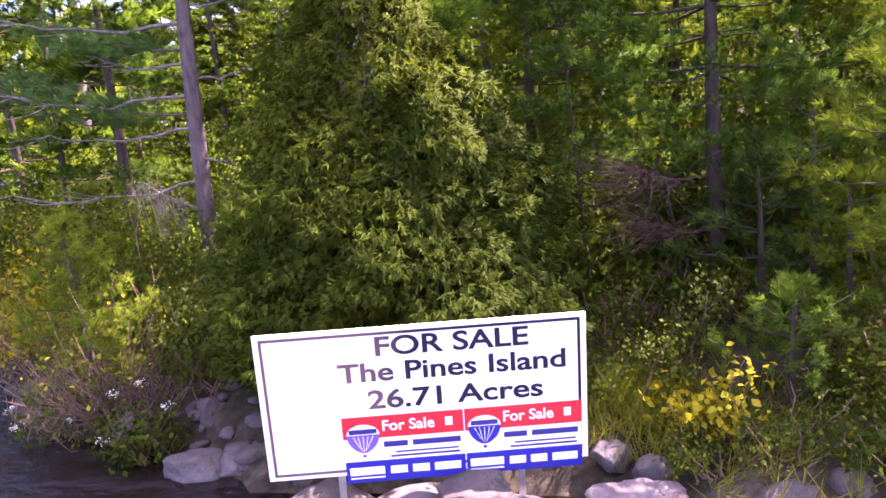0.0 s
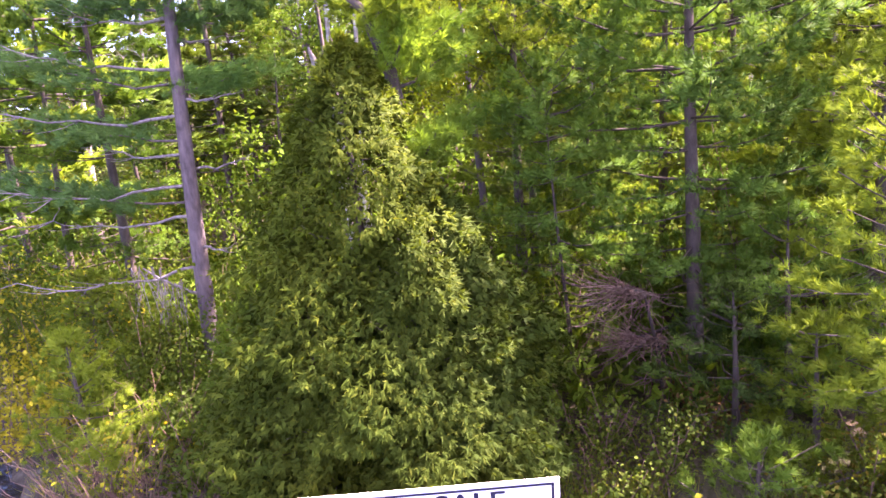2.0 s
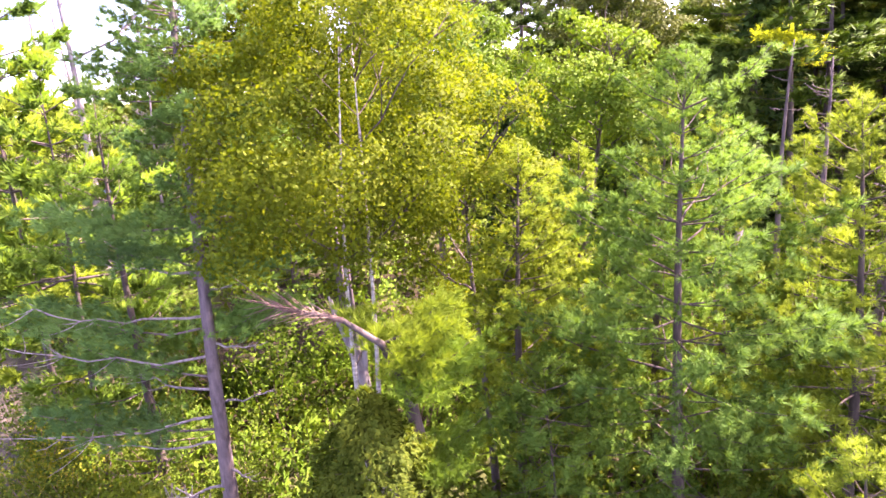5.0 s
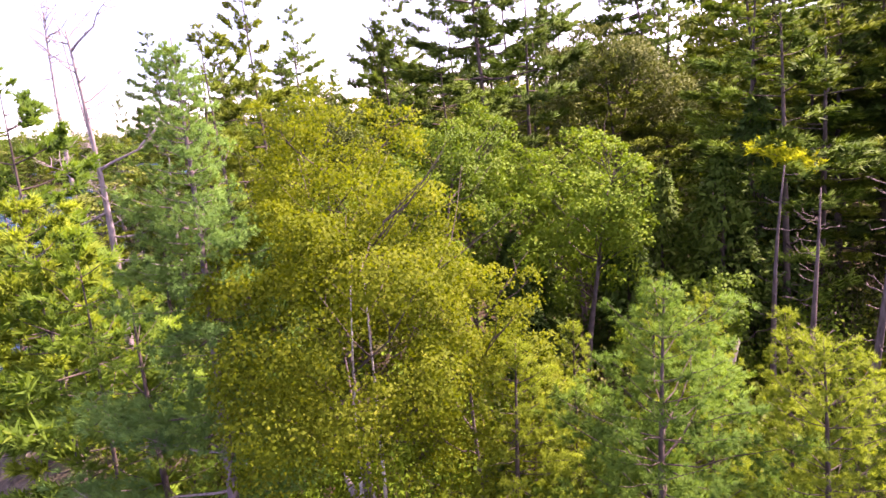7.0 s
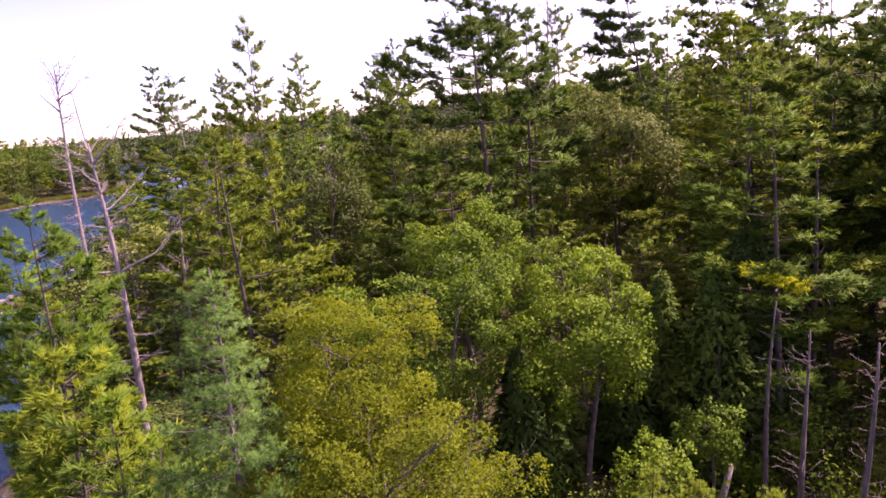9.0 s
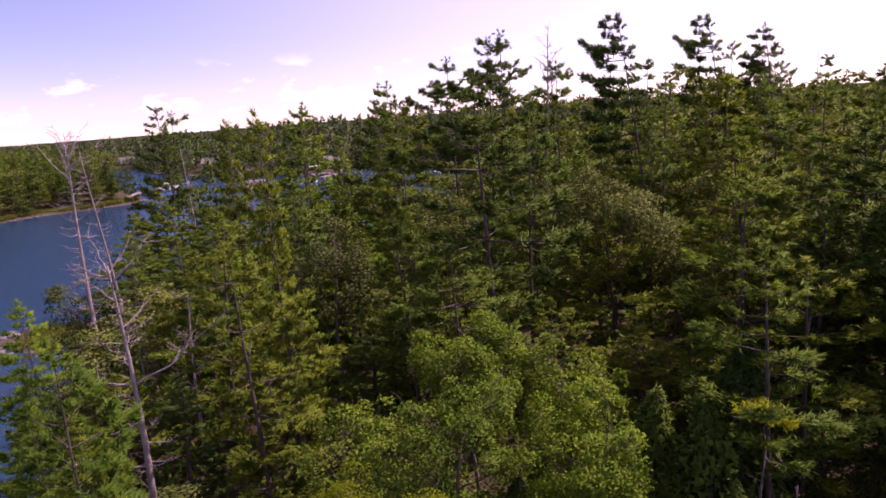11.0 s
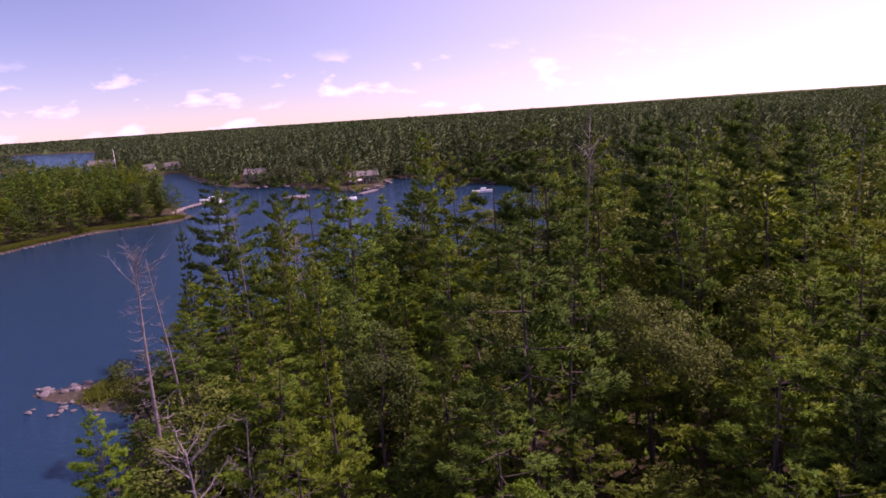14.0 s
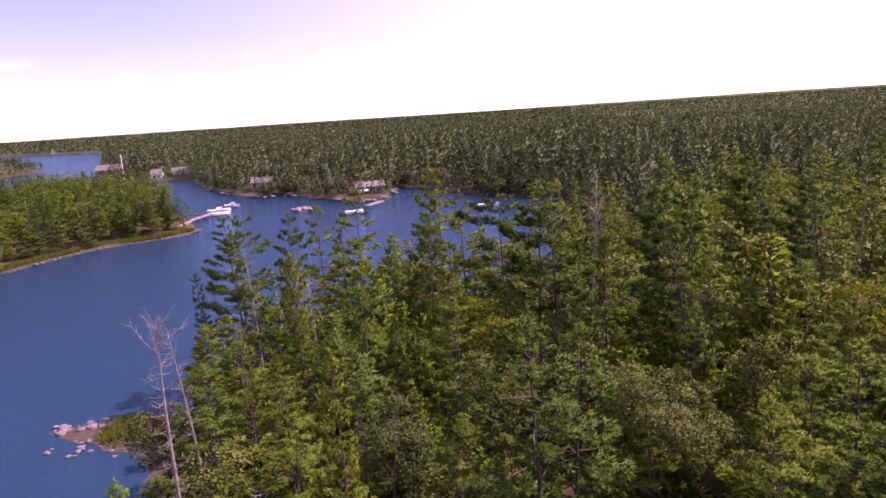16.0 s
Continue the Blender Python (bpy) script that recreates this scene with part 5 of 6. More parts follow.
# grass tufts, kept as one sheet of blades
rng = np.random.default_rng(12)
n = 420
at = np.concatenate([np.stack([rng.normal(1.15, 0.28, n), rng.normal(5.5, 0.3, n)], -1), np.stack([rng.uniform(0.6, 4.5, 300), rng.uniform(4.0, 5.6, 300)], -1),
                     np.stack([rng.uniform(-6, -2.6, 300), rng.uniform(6.6, 8.2, 300)], -1)])
at = np.concatenate([at, height(at[:, 0], at[:, 1])[:, None]], 1)
ok = at[:, 2] > 0.1
tagged(new("grass", mesh_of("grass", [blades(rng, at[ok], np.tile((0, -0.2, 1.0), (ok.sum(), 1)), 5, 0.34, 0.012, 0.45)], GRASS)), "tufts of green and straw-coloured grass on the bank", "grass", kind="stuff")

# forest-floor undergrowth as one object
n = 24000
x = np.concatenate([rng.uniform(-34, 56, n), rng.uniform(-12, 10, 9000)])
y = np.concatenate([7.5 + 90 * rng.random(n) ** 1.5, rng.uniform(7.0, 17, 9000)])
keep = (inland(ISLAND, x, y) > 0.8) & (y > 0.8 * np.abs(x) - 6)
x, y = x[keep], y[keep]
far = np.clip(y / 34, 0.5, 1.8)
at = np.stack([x, y, height(x, y) + rng.random(len(x)) * 0.9 * far], -1)
v, f = blades(rng, at, np.tile((0, 0, 1.0), (len(x), 1)), 4, 0.45 * far, 0.24 * far, 0.9)
v, f, nn = softened(v, f, np.tile((0, 0, 1.0), (len(v), 1)))
tagged(new("undergrowth", mesh_of("undergrowth", [(v, f, nn)], OAK)), "low green and brown undergrowth beneath the trees", "undergrowth", kind="stuff")

# dead brush piles
for i, (x, y, z, r, n) in enumerate(((1.95, 7.45, 1.7, 0.75, 130), (1.8, 7.35, 2.3, 0.85, 120), (1.45, 6.9, 1.0, 0.4, 40), (2.1, 7.6, 1.1, 0.5, 40))):
    rng = np.random.default_rng(700 + i)
    g = ground_at(x, y)
    pile = tagged(new("dead_branch"), "tangle of dead grey branches leaning in the shade", "branch", "dead brush")
    pile.matrix_basis = pose(x, y, g - 0.05)
    stem = np.array([(0.3, 0.3, 0), (0.15, 0.15, (z - g) * 0.6), (0, 0, z - g), (-0.35, -0.15, z - g + 0.12)])
    part("main_stem", mesh_of("main_stem", [tube(stem, (0.026, 0.02, 0.015, 0.008), 6)], BARK_DARK, True), pile)
    bits = []
    for k in range(n):
        a = stem[2] + (stem[3] - stem[2]) * rng.uniform(-0.6, 1)
        p = limb(rng, a, 3.3 + rng.normal() * 0.9, r * rng.uniform(0.4, 1.1), rng.normal() * 0.35 - 0.1, 0.1, 5, 0.12)
        bits.append(tube(p, np.linspace(0.006, 0.002, 5), 3))
    part("brushwood", mesh_of("brushwood", bits, TWIG), pile)


# ---- rocks ----
def boulder(label, x, y, r, material, seed, squash=(1, 1, 0.7), base=None, turn=0, group="shore boulders", detail=4):
    rng = np.random.default_rng(seed)
    bm = bmesh.new()
    bmesh.ops.create_icosphere(bm, subdivisions=detail, radius=1)
    cuts = [(unit(rng.normal(size=3)), rng.uniform(0.45, 0.85)) for _ in range(16)]
    off = rng.uniform(0, 50)
    for v in bm.verts:
        co = np.array(v.co)
        for d, k in cuts:
            over = co @ d - k
            if over > 0:
                co -= d * over
        co *= 1 + 0.14 * noise.noise(Vector(co * 2.2) + Vector((off, 0, 0))) + 0.09 * noise.noise(Vector(co * 6) + Vector((off, 3, 0)))
        v.co = co * squash * r
    me = solid("boulder", bm, material, True)
    z = (ground_at(x, y) if base is None else base) + r * squash[2] * 0.35
    ob = tagged(new("boulder", me), label, "boulder", group)
    ob.matrix_basis = pose(x, y, z, 0, 0, turn)
    return ob


boulder("rounded grey granite boulder at the waterline", -3.0, 5.5, 0.36, ROCK, 1, (1.05, 0.8, 0.72), -0.08, 20)
boulder("grey granite boulder with a pointed top", -2.52, 5.5, 0.3, ROCK, 2, (0.95, 0.8, 0.85), -0.06, -20)
boulder("dark mossy boulder in the shade", -3.0, 6.2, 0.27, ROCK_DARK, 3, (0.85, 0.8, 1.0), 0.18, 40)
boulder("grey boulder half hidden by shrubs", -3.95, 6.15, 0.3, ROCK, 4, (1, 0.8, 0.9), 0.05)
boulder("small grey stone at the waterline", -2.1, 5.5, 0.2, ROCK, 5, (1, 0.9, 0.7), 0.12)
boulder("small dark stone by the water", -1.95, 5.2, 0.2, ROCK_DARK, 6, (1.2, 0.9, 0.6), 0.12)
boulder("broad pale granite slab under the sign", -0.95, 4.4, 0.75, ROCK_PALE, 7, (1.25, 0.7, 0.4), -0.14, 8, detail=4)
boulder("pale pink-grey granite slab under the sign", -0.05, 4.35, 0.75, ROCK_PALE, 27, (1.25, 0.75, 0.42), -0.12, -12, detail=4)
boulder("dark maroon granite block under the sign", -0.45, 4.5, 0.4, ROCK_DARK, 28, (1.0, 0.7, 0.5), 0.18, 30)
boulder("pale granite ledge beside the sign", 0.75, 4.4, 0.4, ROCK_PALE, 8, (1.0, 0.8, 0.6), 0.08, 25, detail=4)
boulder("broken pale stone beside the ledge", 0.35, 3.95, 0.32, ROCK_PALE, 29, (1.1, 0.8, 0.6), 0.1, 60)
boulder("grey slab sloping into the water", -1.55, 4.75, 0.4, ROCK, 30, (1.2, 0.8, 0.45), 0.02, 10)
boulder("rounded grey boulder behind the sign post", 0.7, 4.95, 0.2, ROCK, 9, (0.9, 0.8, 0.85), 0.16)
boulder("lavender-grey boulder by the sign", 0.98, 4.75, 0.2, ROCK, 10, (0.8, 0.9, 0.9), 0.12, 30)
boulder("striped weathered boulder in the brush", 1.75, 4.25, 0.27, ROCK_DARK, 11, (1.1, 0.9, 0.7), 0.2, 10)
boulder("dark boulder under shrubs", 2.25, 4.3, 0.25, ROCK_DARK, 12, (0.9, 0.9, 0.8), 0.2)
boulder("grey stone in the shallows", -1.9, 4.6, 0.24, ROCK, 13, (1.2, 0.8, 0.5), 0.0)
boulder("dark wet stone in the shallows", -1.5, 4.55, 0.34, ROCK_DARK, 14, (1.2, 0.8, 0.5), 0.02)
boulder("sunlit stone on the bank", -3.35, 8.3, 0.25, ROCK_PALE, 15, (1, 0.8, 0.7))
rng = np.random.default_rng(29)
for k in range(34):
    x = rng.uniform(-3.6, -1.3)
    y = 5.25 - 0.42 * (x + 2.0) + rng.uniform(-0.1, 0.75)
    boulder("small dark stone of the shore", x, y, rng.uniform(0.06, 0.17), (ROCK_DARK, ROCK)[k % 3 == 0], 400 + k, (1.2, 0.9, 0.7), None, rng.uniform(0, 360), "small shore stones", 2)
rng = np.random.default_rng(31)
for k in range(46):
    s = rng.random()
    x, y = -52.3 + 9 * s + rng.normal() * 0.5, 59.4 + 2.2 * s + rng.normal() * 0.55
    boulder("pale granite boulder on a rocky spit", x, y, rng.uniform(0.3, 0.8), (ROCK, ROCK, ROCK_PALE)[k % 3], 40 + k, (1.2, 0.9, 0.65), 0.0, rng.uniform(0, 360), "rocks of the spit", 2)
for k in range(26):
    x, y = rng.uniform(-50, -38), rng.uniform(54, 57.5)
    boulder("low stone breaking the lake surface", x, y, rng.uniform(0.2, 0.5), ROCK, 100 + k, (1.3, 0.9, 0.5), -0.03, rng.uniform(0, 360), "rocks of the spit", 2)
for k in range(16):
    a = rng.uniform(0, 6.28)
    boulder("pale rock of a small bare islet", -82 + 4.2 * math.cos(a) * rng.random(), 224 + 3.5 * math.sin(a) * rng.random(), rng.uniform(0.9, 1.9), ROCK_PALE, 140 + k, (1.3, 0.9, 0.6), 0.2, rng.uniform(0, 360), "rocks of the islet", 2)
shore_line = [(-127, 137), (-124.5, 153), (-119, 169), (-107, 178), (-102, 187)]
for k in range(70):
    i = int(rng.integers(0, 4))
    (ax, ay), (bx, by) = shore_line[i], shore_line[i + 1]
    s = rng.random()
    boulder("pale shore rock across the channel", ax + (bx - ax) * s + rng.normal() * 0.7, ay + (by - ay) * s + rng.normal() * 0.7, rng.uniform(0.2, 0.6), ROCK, 170 + k, (1.3, 0.9, 0.6), 0.05, rng.uniform(0, 360), "rocks of the far shore", 1)
for k in range(46):
    i = int(rng.integers(3, 11))
    (ax, ay), (bx, by) = MAINLAND[i], MAINLAND[i + 1]
    s = rng.random()
    boulder("pale granite outcrop on the mainland shore", ax + (bx - ax) * s + rng.normal(), ay + (by - ay) * s + rng.normal(), rng.uniform(0.6, 2.0), (ROCK_PALE, ROCK)[k % 2], 250 + k, (1.5, 1.0, 0.5), 0.2, rng.uniform(0, 360), "rocks of the mainland shore", 1)
# grass fringe on the spit and across the channel
at = np.concatenate([np.stack([rng.uniform(-46, -37, 700), rng.normal(59.5, 1.3, 700)], -1)] + [
    np.stack([a[0] + (b[0] - a[0]) * (q := rng.random(420)) - 1.5 - 2.2 * rng.random(420), a[1] + (b[1] - a[1]) * q + rng.normal(size=420)], -1) for a, b in zip(shore_line, shore_line[1:])])
at = np.concatenate([at, height(at[:, 0], at[:, 1])[:, None]], 1)
at = at[at[:, 2] > 0.02]
tagged(new("reeds", mesh_of("reeds", [blades(rng, at, np.tile((0, 0, 1.0), (len(at), 1)), 6, 1.0, 0.16, 0.5)], GRASS)), "straw-green reeds and grass along the shore", "reeds", kind="stuff")


# ---- the sign ----
SW, SHT = 2.44, 1.17
sign = tagged(new("sign"), "large white wooden for-sale sign with faded navy lettering", "sign")
sign.matrix_basis = pose(-0.714, 4.63, 0.965, 3.0, 0.5, 5.3)
part("board", solid("board", block(SW, 0.02, SHT, bevel=0.003), WHITE), sign)


def on_board(u, v):
    """Metres on the board from its share of the width, and of the height from the top."""
    return (u - 0.5) * SW, (0.5 - v) * SHT


def plate(name, u0, v0, u1, v1, material, proud, thick=0.004, parent=None, label=""):
    (xa, za), (xb, zb) = on_board(u0, v0), on_board(u1, v1)
    return part(name, solid(name, block(abs(xb - xa), thick, abs(za - zb), ((xa + xb) / 2, -0.01 - proud, (za + zb) / 2)), material), parent or sign, label)


for name, a in (("border", (0.018, 0.03, 0.982, 0.048)), ("border", (0.018, 0.955, 0.982, 0.973)), ("border", (0.018, 0.048, 0.027, 0.955)), ("border", (0.973, 0.048, 0.982, 0.955))):
    plate(name, *a, INK, 0.001)


def lettering(text, u0, u1, base_v, cap, material, proud, parent, bold=0.024):
    cu = bpy.data.curves.new("lettering", "FONT")
    cu.body, cu.size, cu.extrude, cu.offset, cu.resolution_u = text, 1.0, 0.0, bold, 6
    ob = bpy.data.objects.new("lettering", cu)
    scene.collection.objects.link(ob)
    dg = bpy.context.evaluated_depsgraph_get()
    me = bpy.data.meshes.new_from_object(ob.evaluated_get(dg))
    bpy.data.objects.remove(ob)
    co = np.array([v.co[:] for v in me.vertices])
    lo, hi = co.min(0), co.max(0)
    (xa, z), (xb, _) = on_board(u0, base_v), on_board(u1, base_v)
    polys = [tuple(q.vertices) for q in me.polygons]
    spans = sorted((min(co[k, 0] for k in q), max(co[k, 0] for k in q), n) for n, q in enumerate(polys))
    letters, edge = [], -9
    for a, b, n in spans:
        if a > edge - 1e-4:
            letters.append([])
        letters[-1].append(n)
        edge = max(edge, b)
    for chosen in letters:
        bm = bmesh.new()
        at = {}
        for n in chosen:
            for k in polys[n]:
                if k not in at:
                    at[k] = bm.verts.new((xa + (co[k, 0] - lo[0]) / (hi[0] - lo[0]) * (xb - xa), -0.01 - proud, z + co[k, 1] / 0.73 * cap))
            try:
                bm.faces.new([at[k] for k in polys[n]])
            except ValueError:
                pass
        part("letter", solid("letter", bm, material), parent)


lettering("FOR SALE", 0.362, 0.825, 0.184, 0.15, INK, 0.002, sign, 0.022)
lettering("The Pines Island", 0.243, 0.936, 0.352, 0.15, INK, 0.002, sign, 0.022)
lettering("26.71 Acres", 0.327, 0.864, 0.54, 0.15, INK, 0.002, sign, 0.022)
for u0, u1, balloon in ((0.24, 0.613, PURPLE), (0.617, 0.98, BLUE)):
    w = u1 - u0
    pl = plate("placard", u0, 0.597, u1, 1.052, WHITE, 0.003, 0.006, None, "white placard with red and blue bands")
    plate("red_band", u0, 0.59, u1, 0.742, RED, 0.008, 0.002, pl)
    plate("blue_band", u0, 0.903, u1, 1.052, BLUE, 0.008, 0.002, pl)
    lettering("For Sale", u0 + w * 0.33, u0 + w * 0.76, 0.695, 0.088, WHITE, 0.0105, pl, 0.02)
    plate("emblem", u0 + w * 0.85, 0.632, u0 + w * 0.91, 0.69, WHITE, 0.0095, 0.001, pl)
    for a, b in ((0.33, 0.53), (0.57, 0.97)):
        plate("name_bar", u0 + w * a, 0.773, u0 + w * b, 0.812, PRINT, 0.0075, 0.001, pl)
    plate("small_print", u0 + w * 0.42, 0.845, u0 + w * 0.95, 0.857, PRINT, 0.0075, 0.001, pl)
    plate("small_print", u0 + w * 0.38, 0.872, u0 + w * 0.96, 0.886, PRINT, 0.0075, 0.001, pl)
    for a, b in ((0.37, 0.51), (0.555, 0.695), (0.74, 0.96)):
        plate("number_bar", u0 + w * a, 0.948, u0 + w * b, 1.002, WHITE, 0.0095, 0.001, pl)
    plate("name_bar", u0 + w * 0.03, 0.945, u0 + w * 0.32, 1.0, WHITE, 0.0095, 0.001, pl)
    plate("small_print", u0 + w * 0.03, 1.016, u0 + w * 0.32, 1.026, WHITE, 0.0095, 0.001, pl)
    # balloon emblem: an oval in two halves over a small basket
    cx, cz = on_board(u0 + w * 0.165, 0.715)
    for k, (a0, a1, mt) in enumerate(((0, math.pi, WHITE), (math.pi, 2 * math.pi, balloon))):
        bm = bmesh.new()
        ring = [bm.verts.new((cx + 0.125 * math.cos(a) * (1 if k == 0 else abs(math.cos(a)) ** 0.25 * 0.98), -0.0212 - 0.001 * k, cz + (0.085 if k == 0 else 0.15) * math.sin(a))) for a in np.linspace(a0, a1, 22)]
        bm.faces.new(ring)
        bmesh.ops.recalc_face_normals(bm, faces=bm.faces[:])
        part("balloon_half", solid("balloon_half", bm, mt), pl)
    plate("balloon_lettering", u0 + w * 0.05, 0.675, u0 + w * 0.28, 0.708, PRINT, 0.0135, 0.001, pl)
    for off in (-0.075, -0.038, 0.0, 0.038, 0.075):
        bm = bmesh.new()
        drop = 0.15 * math.sqrt(1 - (off / 0.125) ** 2)
        bm.faces.new([bm.verts.new(q) for q in ((cx + off - 0.003, -0.0232, cz - 0.012), (cx + off + 0.003, -0.0232, cz - 0.012), (cx + off * 0.35 + 0.002, -0.0232, cz - drop * 0.93), (cx + off * 0.35 - 0.002, -0.0232, cz - drop * 0.93))][::-1])
        part("balloon_rib", solid("balloon_rib", bm, WHITE), pl)
    plate("basket", u0 + w * 0.15, 0.855, u0 + w * 0.18, 0.875, balloon, 0.0075, 0.001, pl)
for u, v in ((0.04, 0.065), (0.27, 0.062), (0.965, 0.065), (0.715, 0.055), (0.968, 0.53), (0.04, 0.945), (0.06, 0.43)):
    xx, zz = on_board(u, v)
    bm = bmesh.new()
    bmesh.ops.create_cone(bm, cap_ends=True, segments=10, radius1=0.008, radius2=0.005, depth=0.005, matrix=Matrix.Translation((xx, -0.0135, zz)) @ Matrix.Rotation(radians(90), 4, "X"))
    part("screw", solid("screw", bm, STEEL), sign)
for u in (0.22, 0.79):
    xx, _ = on_board(u, 0)
    part("post", solid("post", block(0.05, 0.05, 1.75, (xx, 0.036, -0.36), 0.004), STEEL), sign, "thin galvanised steel post")


# ---- across the water ----
def gable_house(label, x, y, w, d, wall_h, roof_h, turn, wall_mat, roof_mat, openings, base, group=""):
    ob = tagged(new("house"), label, "house", group)
    ob.matrix_basis = pose(x, y, base, 0, 0, turn)
    bm = block(w, d, wall_h + 1.2, (0, 0, wall_h / 2 - 0.6))
    for sx in (-1, 1):
        a, b, c = (bm.verts.new(q) for q in ((sx * w / 2, -d / 2, wall_h), (sx * w / 2, d / 2, wall_h), (sx * w / 2, 0, wall_h + roof_h)))
        bm.faces.new((a, b, c))
    part("wall", solid("wall", bm, wall_mat), ob)
    for sy in (-1, 1):
        run = math.hypot(d / 2 + 0.5, roof_h * (d / 2 + 0.5) / (d / 2))
        slope = math.atan2(roof_h, d / 2)
        bm = block(w + 1.0, run, 0.18)
        part("roof", solid("roof", bm, roof_mat), ob, at=Matrix.Translation((0, sy * (d / 4 + 0.25), wall_h + roof_h / 2 - 0.2 * roof_h / d)) @ Matrix.Rotation(-sy * slope, 4, "X"))
    for k, (px, pz, pw, ph) in enumerate(openings):
        win = part("window" if ph < 1.8 else "door", solid("frame", block(pw + 0.2, 0.12, ph + 0.2, (px, -d / 2 - 0.03, pz)), WALL_WHITE), ob)
        part("pane", solid("pane", block(pw, 0.06, ph, (px, -d / 2 - 0.09, pz)), GLASS), win)
    return ob


gable_house("low white and brown lakeside cottage with grey roof", -65.5, 258, 11, 7, 2.9, 1.6, 24, WALL_BROWN, ROOF, ((-3.6, 1.5, 2.4, 1.5), (0, 1.1, 1.0, 2.1), (3.3, 1.5, 2.6, 1.5)), 1.2, "lakeside buildings")
bm = block(5.2, 3.0, 0.08)
awning = tagged(new("awning", solid("awning", bm, WALL_WHITE)), "white canvas awning on the lakeside cottage", "awning")
awning.matrix_basis = pose(-67.6, 253.4, 3.15, 22, 0, 24)
for x, y, w in ((-240, 397.7, 6.5), (-229, 407, 9.5)):
    gable_house("small white boathouse at the water's edge", x, y, w, 7, 3.6, 2.4, 20, WALL_WHITE, ROOF, ((-w * 0.2, 1.2, 1.6, 2.2), (w * 0.25, 1.9, 1.2, 1.2)), 0.4, "lakeside buildings")
gable_house("brown two-storey boathouse with dark roof", -292, 427, 17, 9, 6.0, 3.2, 15, WALL_BROWN, ROOF, tuple((k, z, 2.0, 1.6) for z in (1.6, 4.6) for k in (-6, -2, 2, 6)), 0.5, "lakeside buildings")
gable_house("grey cottage among shoreline trees", -124, 291, 9, 7, 2.8, 2.0, 10, paint("grey_cladding", (0.26, 0.25, 0.25), 0.8, 0.2), ROOF, ((-3, 1.6, 2, 1.4), (1, 1.1, 1.0, 2.1), (4, 1.6, 2, 1.4)), 2.2, "lakeside buildings")
gable_house("dark cottage half hidden by island trees", -150, 150, 9, 7, 3.0, 2.0, 60, WALL_BROWN, ROOF, ((-2, 1.6, 1.6, 1.3), (2, 1.6, 1.6, 1.3)), 2.2, "lakeside buildings")

dock = tagged(new("dock"), "long grey wooden dock on posts", "dock")
way = [(-112, 195), (-115.2, 207), (-114.5, 226)]
for (ax, ay), (bx, by) in zip(way, way[1:]):
    ln, ang = math.hypot(bx - ax, by - ay), math.degrees(math.atan2(by - ay, bx - ax))
    me = solid("plank", block(0.28, 2.2, 0.08), DECK)
    for k in range(int(ln / 0.31)):
        s = (k + 0.5) * 0.31 / ln
        part("plank", me, dock, at=pose(ax + (bx - ax) * s, ay + (by - ay) * s, 0.75, 0, 0, ang))
    for k in range(int(ln / 4) + 1):
        s = min(1, k * 4 / ln)
        for off in (-1, 1):
            px, py = ax + (bx - ax) * s - off * math.sin(radians(ang)), ay + (by - ay) * s + off * math.cos(radians(ang))
            part("post", solid("post", block(0.22, 0.22, 4.6, (0, 0, -1.25), 0.02), DECK), dock, at=pose(px, py, 0.0))
    for off in (-1.05, 1.05):
        part("rail", solid("rail", block(ln, 0.08, 0.1), DECK), dock, at=pose((ax + bx) / 2 - off * math.sin(radians(ang)), (ay + by) / 2 + off * math.cos(radians(ang)), 0.9, 0, 0, ang))


def boat(label, x, y, ln, turn, cabin):
    ob = tagged(new("boat"), label, "boat", "moored boats")
    ob.matrix_basis = pose(x, y, 0.0, 0, 0, turn)
    bm = bmesh.new()
    rows = []
    for s in np.linspace(0, 1, 9):
        half = ln * 0.17 * (1 - s ** 3) + 0.02
        rows.append([bm.verts.new(((s - 0.5) * ln, w * half, zz + 0.25 * s ** 2)) for w, zz in ((-1, 0.85), (-0.8, 0.1), (0, -0.35), (0.8, 0.1), (1, 0.85))])
    for a, b in zip(rows, rows[1:]):
        for k in range(4):
            bm.faces.new((a[k], a[k + 1], b[k + 1], b[k]))
    for k, (a, b) in enumerate(zip(rows, rows[1:])):
        bm.faces.new((a[4], a[0], b[0], b[4]))
    bm.faces.new(rows[0])
    bmesh.ops.recalc_face_normals(bm, faces=bm.faces[:])
    part("hull", solid("hull", bm, HULL), ob)
    if cabin:
        part("cabin", solid("cabin", block(ln * 0.3, ln * 0.2, 0.8, (0, 0, 1.3), 0.1), HULL), ob)
        part("windscreen", solid("windscreen", block(ln * 0.06, ln * 0.205, 0.4, (ln * 0.14, 0, 1.45)), GLASS), ob)
    part("motor", solid("motor", block(0.5, 0.4, 0.9, (-ln * 0.53, 0, 0.7), 0.08), mat("black_motor", 0.4)[0]), ob)
    return ob


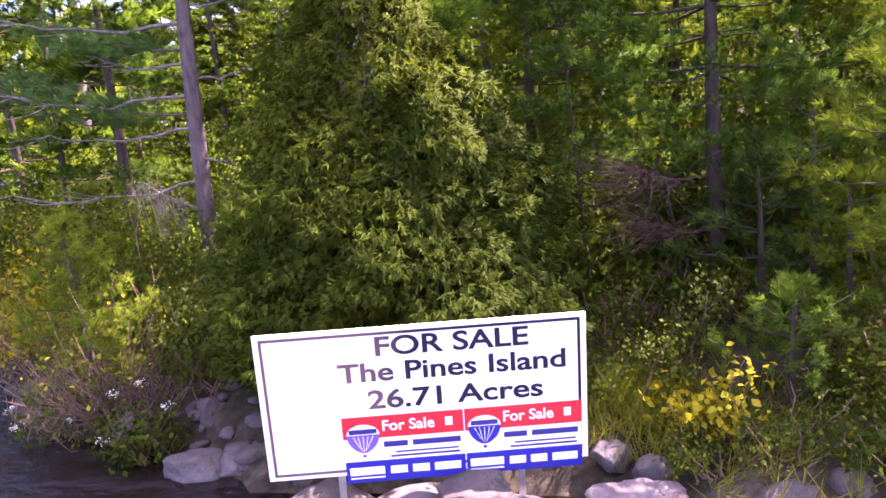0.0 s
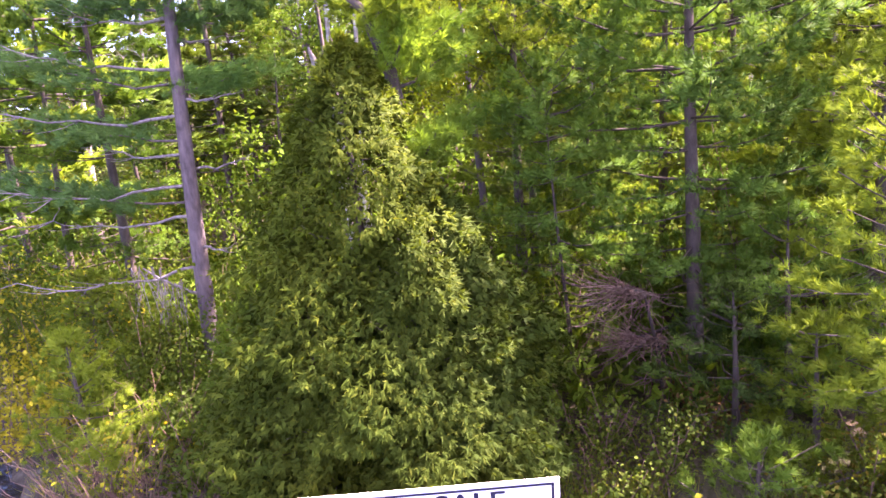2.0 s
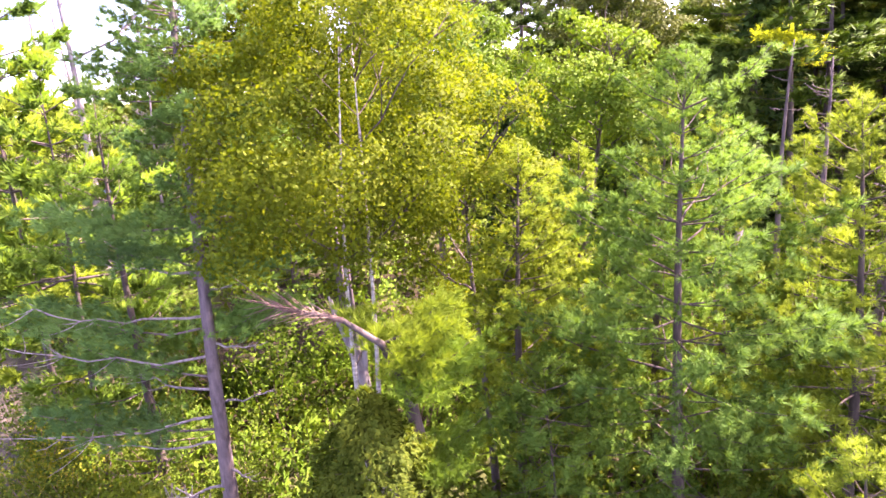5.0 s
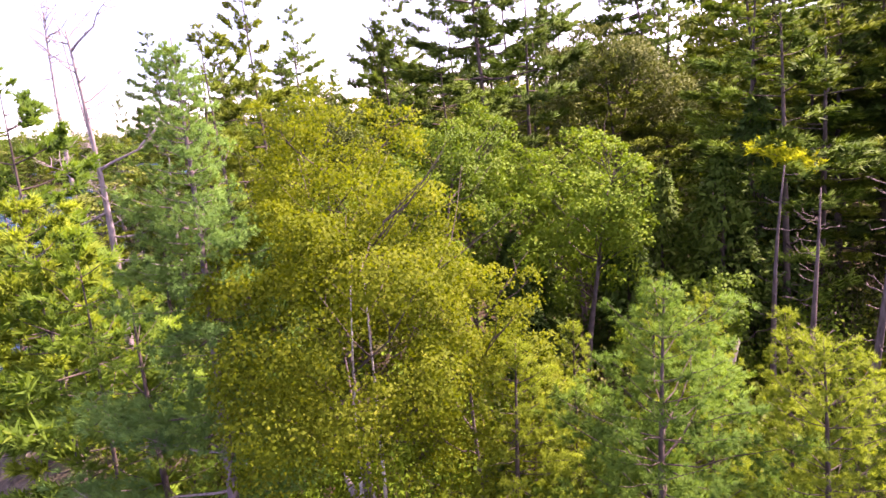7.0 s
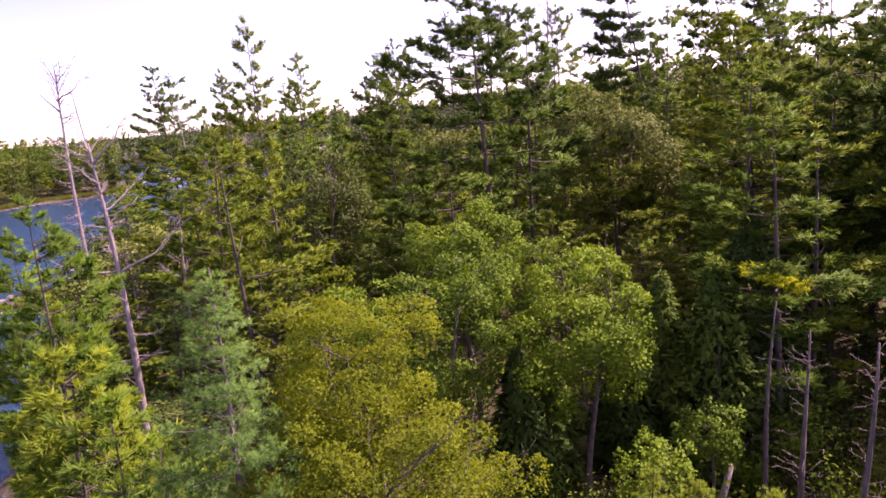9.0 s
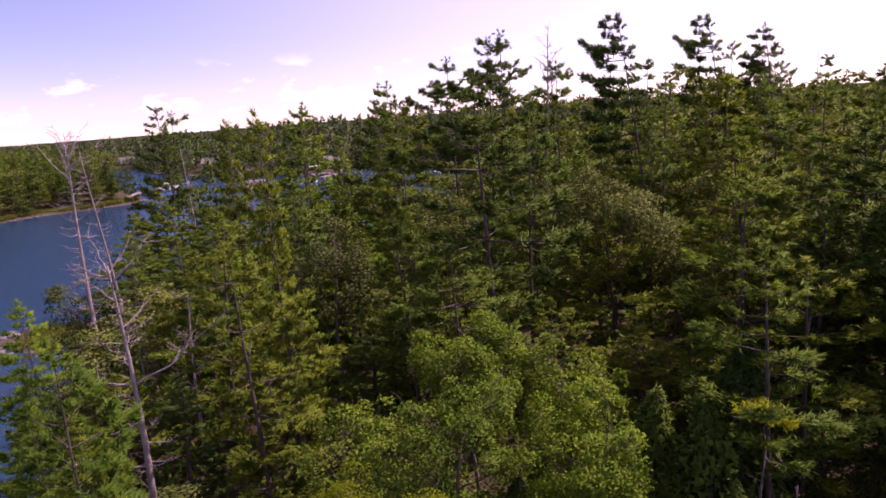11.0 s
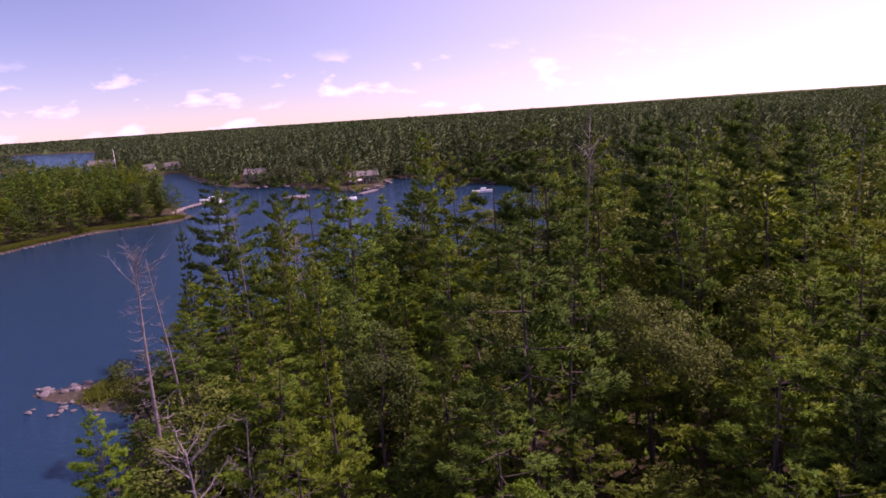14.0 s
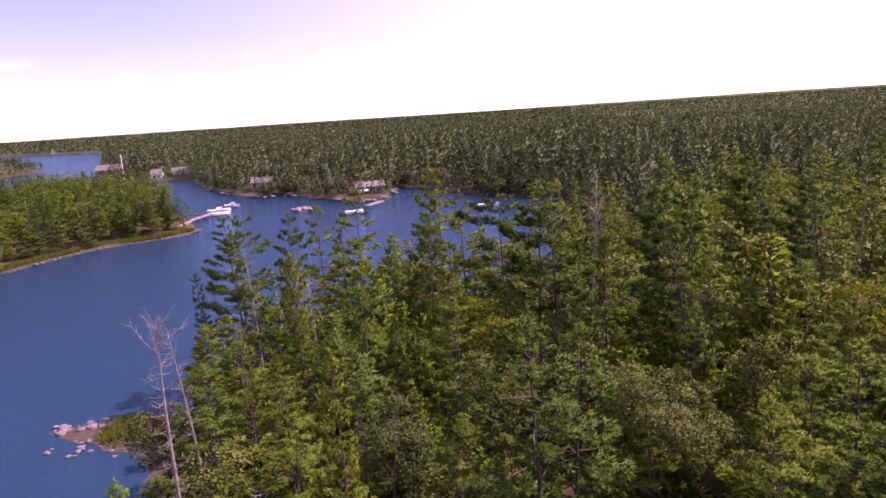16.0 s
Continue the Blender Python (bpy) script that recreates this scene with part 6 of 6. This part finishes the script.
boat("white motorboat moored at the dock", -116.5, 231, 8.0, 25, True)
boat("small white motorboat by the dock end", -111.5, 222, 6.0, 40, False)
boat("white motorboat with cabin on a mooring", -117, 243, 6.5, -10, True)
boat("white runabout moored in the bay", -14.5, 214, 6.5, 8, True)
boat("white motorboat at a cottage landing", -59.5, 212, 6.0, 30, False)
slab = tagged(new("landing", solid("landing", block(12, 2.4, 0.5, (0, 0, 0), 0.1), ROCK_PALE)), "pale stone landing below the cottage", "landing")
slab.matrix_basis = pose(-57.5, 232, 0.2, 0, 0, 75)
pole = tagged(new("flagpole"), "tall pale flagpole on the mainland shore", "flagpole")
pole.matrix_basis = pose(-266, 402, 0.3)
part("pole", mesh_of("pole", [tube([(0, 0, 0), (0, 0, 9), (0, 0, 17)], (0.22, 0.18, 0.1), 8)], WALL_WHITE, True), pole)


# ---- far woods ----
def woods(seed, x, y, tall, count, blade, width, squat=0.0):
    """Many trees as plumes of blades: x, y and heights in, one mesh out."""
    rng = np.random.default_rng(seed)
    n = len(x)
    g = height(x, y)
    k = np.tile((np.arange(count) + 0.5) / count, n) + rng.uniform(-0.4, 0.4, n * count) / count
    h = np.repeat(tall, count)
    az = rng.uniform(0, 6.28, n * count)
    fat = np.repeat(rng.uniform(0.13, 0.24, n), count)
    r = h * fat * (1 - np.clip(k, 0, 1) ** 1.6) * rng.uniform(0.25, 1.0, n * count)
    at = np.stack([np.repeat(x, count) + np.cos(az) * r, np.repeat(y, count) + np.sin(az) * r, np.repeat(g, count) + h * (0.25 + 0.75 * k)], -1)
    out = np.stack([np.cos(az), np.sin(az), 0.3 + 0.8 * k], -1)
    v, f = blades(rng, at, unit(out), 1, h * blade * (1.15 - 0.5 * k), h * width * (1.15 - 0.5 * k), 0.35)
    return softened(v, f, np.repeat(unit(out * (1, 1, 0) + (0, 0, 0.8)), 3, 0))


def belt(seed, ymin, ymax, step, jitter, count, blade, width, hmin, hmax):
    rng = np.random.default_rng(seed)
    ys = np.arange(ymin, ymax, step)
    xs = np.arange(-0.92 * ymax, 0.98 * ymax, step)
    x, y = np.meshgrid(xs, ys)
    x, y = x.ravel() + rng.uniform(-jitter, jitter, x.size), y.ravel() + rng.uniform(-jitter, jitter, x.size)
    ok = (np.abs(x) < 0.9 * y + 25) & (y >= ymin) & (y < ymax)
    x, y = x[ok], y[ok]
    land = np.maximum(np.maximum(inland(MAINLAND, x, y), inland(FAR_LEFT, x, y)), np.where(x > 0, inland(ISLAND, x, y), -9))
    ok = (land > 1.6) & ~((np.hypot(x + 65.5, y - 256) < 9) | (np.hypot(x + 124, y - 284) < 9) | (np.hypot(x + 231, y - 394) < 14) | (np.hypot(x + 292, y - 430) < 13))
    x, y = x[ok], y[ok]
    tall = rng.uniform(hmin, hmax, len(x)) * np.where(x > 80, 0.8, 1.0) * np.where(land[ok] < 10, 0.75, 1) * (1 + 0.18 * rough(x, y, 16.0))
    return woods(seed, x, y, tall, count, blade, width)


parts = [belt(1, 148, 262, 4.6, 1.9, 90, 0.13, 0.045, 10, 18), belt(2, 225, 420, 5.2, 2.2, 52, 0.16, 0.065, 9, 17), belt(3, 420, 760, 6.4, 2.8, 26, 0.24, 0.11, 8, 13),
         belt(4, 760, 1500, 9.5, 4.2, 11, 0.42, 0.26, 7, 11), belt(5, 1500, 3000, 22, 10, 8, 0.9, 0.8, 7, 10)]
rng = np.random.default_rng(64)
edge = rng.integers(0, 15, 2600)
k = rng.random(2600)
x = MAINLAND[edge, 0] + (MAINLAND[edge + 1, 0] - MAINLAND[edge, 0]) * k + rng.normal(size=2600) * 3.5
y = MAINLAND[edge, 1] + (MAINLAND[edge + 1, 1] - MAINLAND[edge, 1]) * k + rng.normal(size=2600) * 3.5
ok = (inland(MAINLAND, x, y) > 0.3) & (height(x, y) > 0.3) & (np.hypot(x + 67.0, y - 249) > 13) & (np.hypot(x + 124, y - 282) > 12) & (np.hypot(x + 57.5, y - 232) > 5) & (np.hypot(x + 236, y - 394) > 12)
parts.append(woods(65, x[ok], y[ok], rng.uniform(2.5, 6.5, ok.sum()), 34, 0.2, 0.09))
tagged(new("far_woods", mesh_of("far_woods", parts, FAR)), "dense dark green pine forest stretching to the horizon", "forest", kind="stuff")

# closed canopy far behind the first rows of trees, and the ridges on the skyline
u = np.linspace(-1, 1, 150)
k = np.linspace(0, 1, 120)
yy = 330 * (4800 / 330) ** k
xx = u[None] * (yy[:, None] * 0.95 + 60)
yg = np.repeat(yy[:, None], len(u), 1)
land = np.maximum(inland(MAINLAND, xx, yg), inland(FAR_LEFT, xx, yg))
rng = np.random.default_rng(5)
zz = height(xx, yg) + np.where(land > 25, 5.0, -8) + rng.normal(size=xx.shape) * 0.8 + 1.5 * np.clip(yg / 2500 - 0.3, 0, 1)
v = np.stack([xx, yg, zz], -1).reshape(-1, 3)
n = len(u)
i = (np.arange(len(k) - 1)[:, None] * n + np.arange(n - 1)[None]).ravel()
f = np.concatenate([np.stack([i, i + 1, i + n + 1], -1), np.stack([i, i + n + 1, i + n], -1)])
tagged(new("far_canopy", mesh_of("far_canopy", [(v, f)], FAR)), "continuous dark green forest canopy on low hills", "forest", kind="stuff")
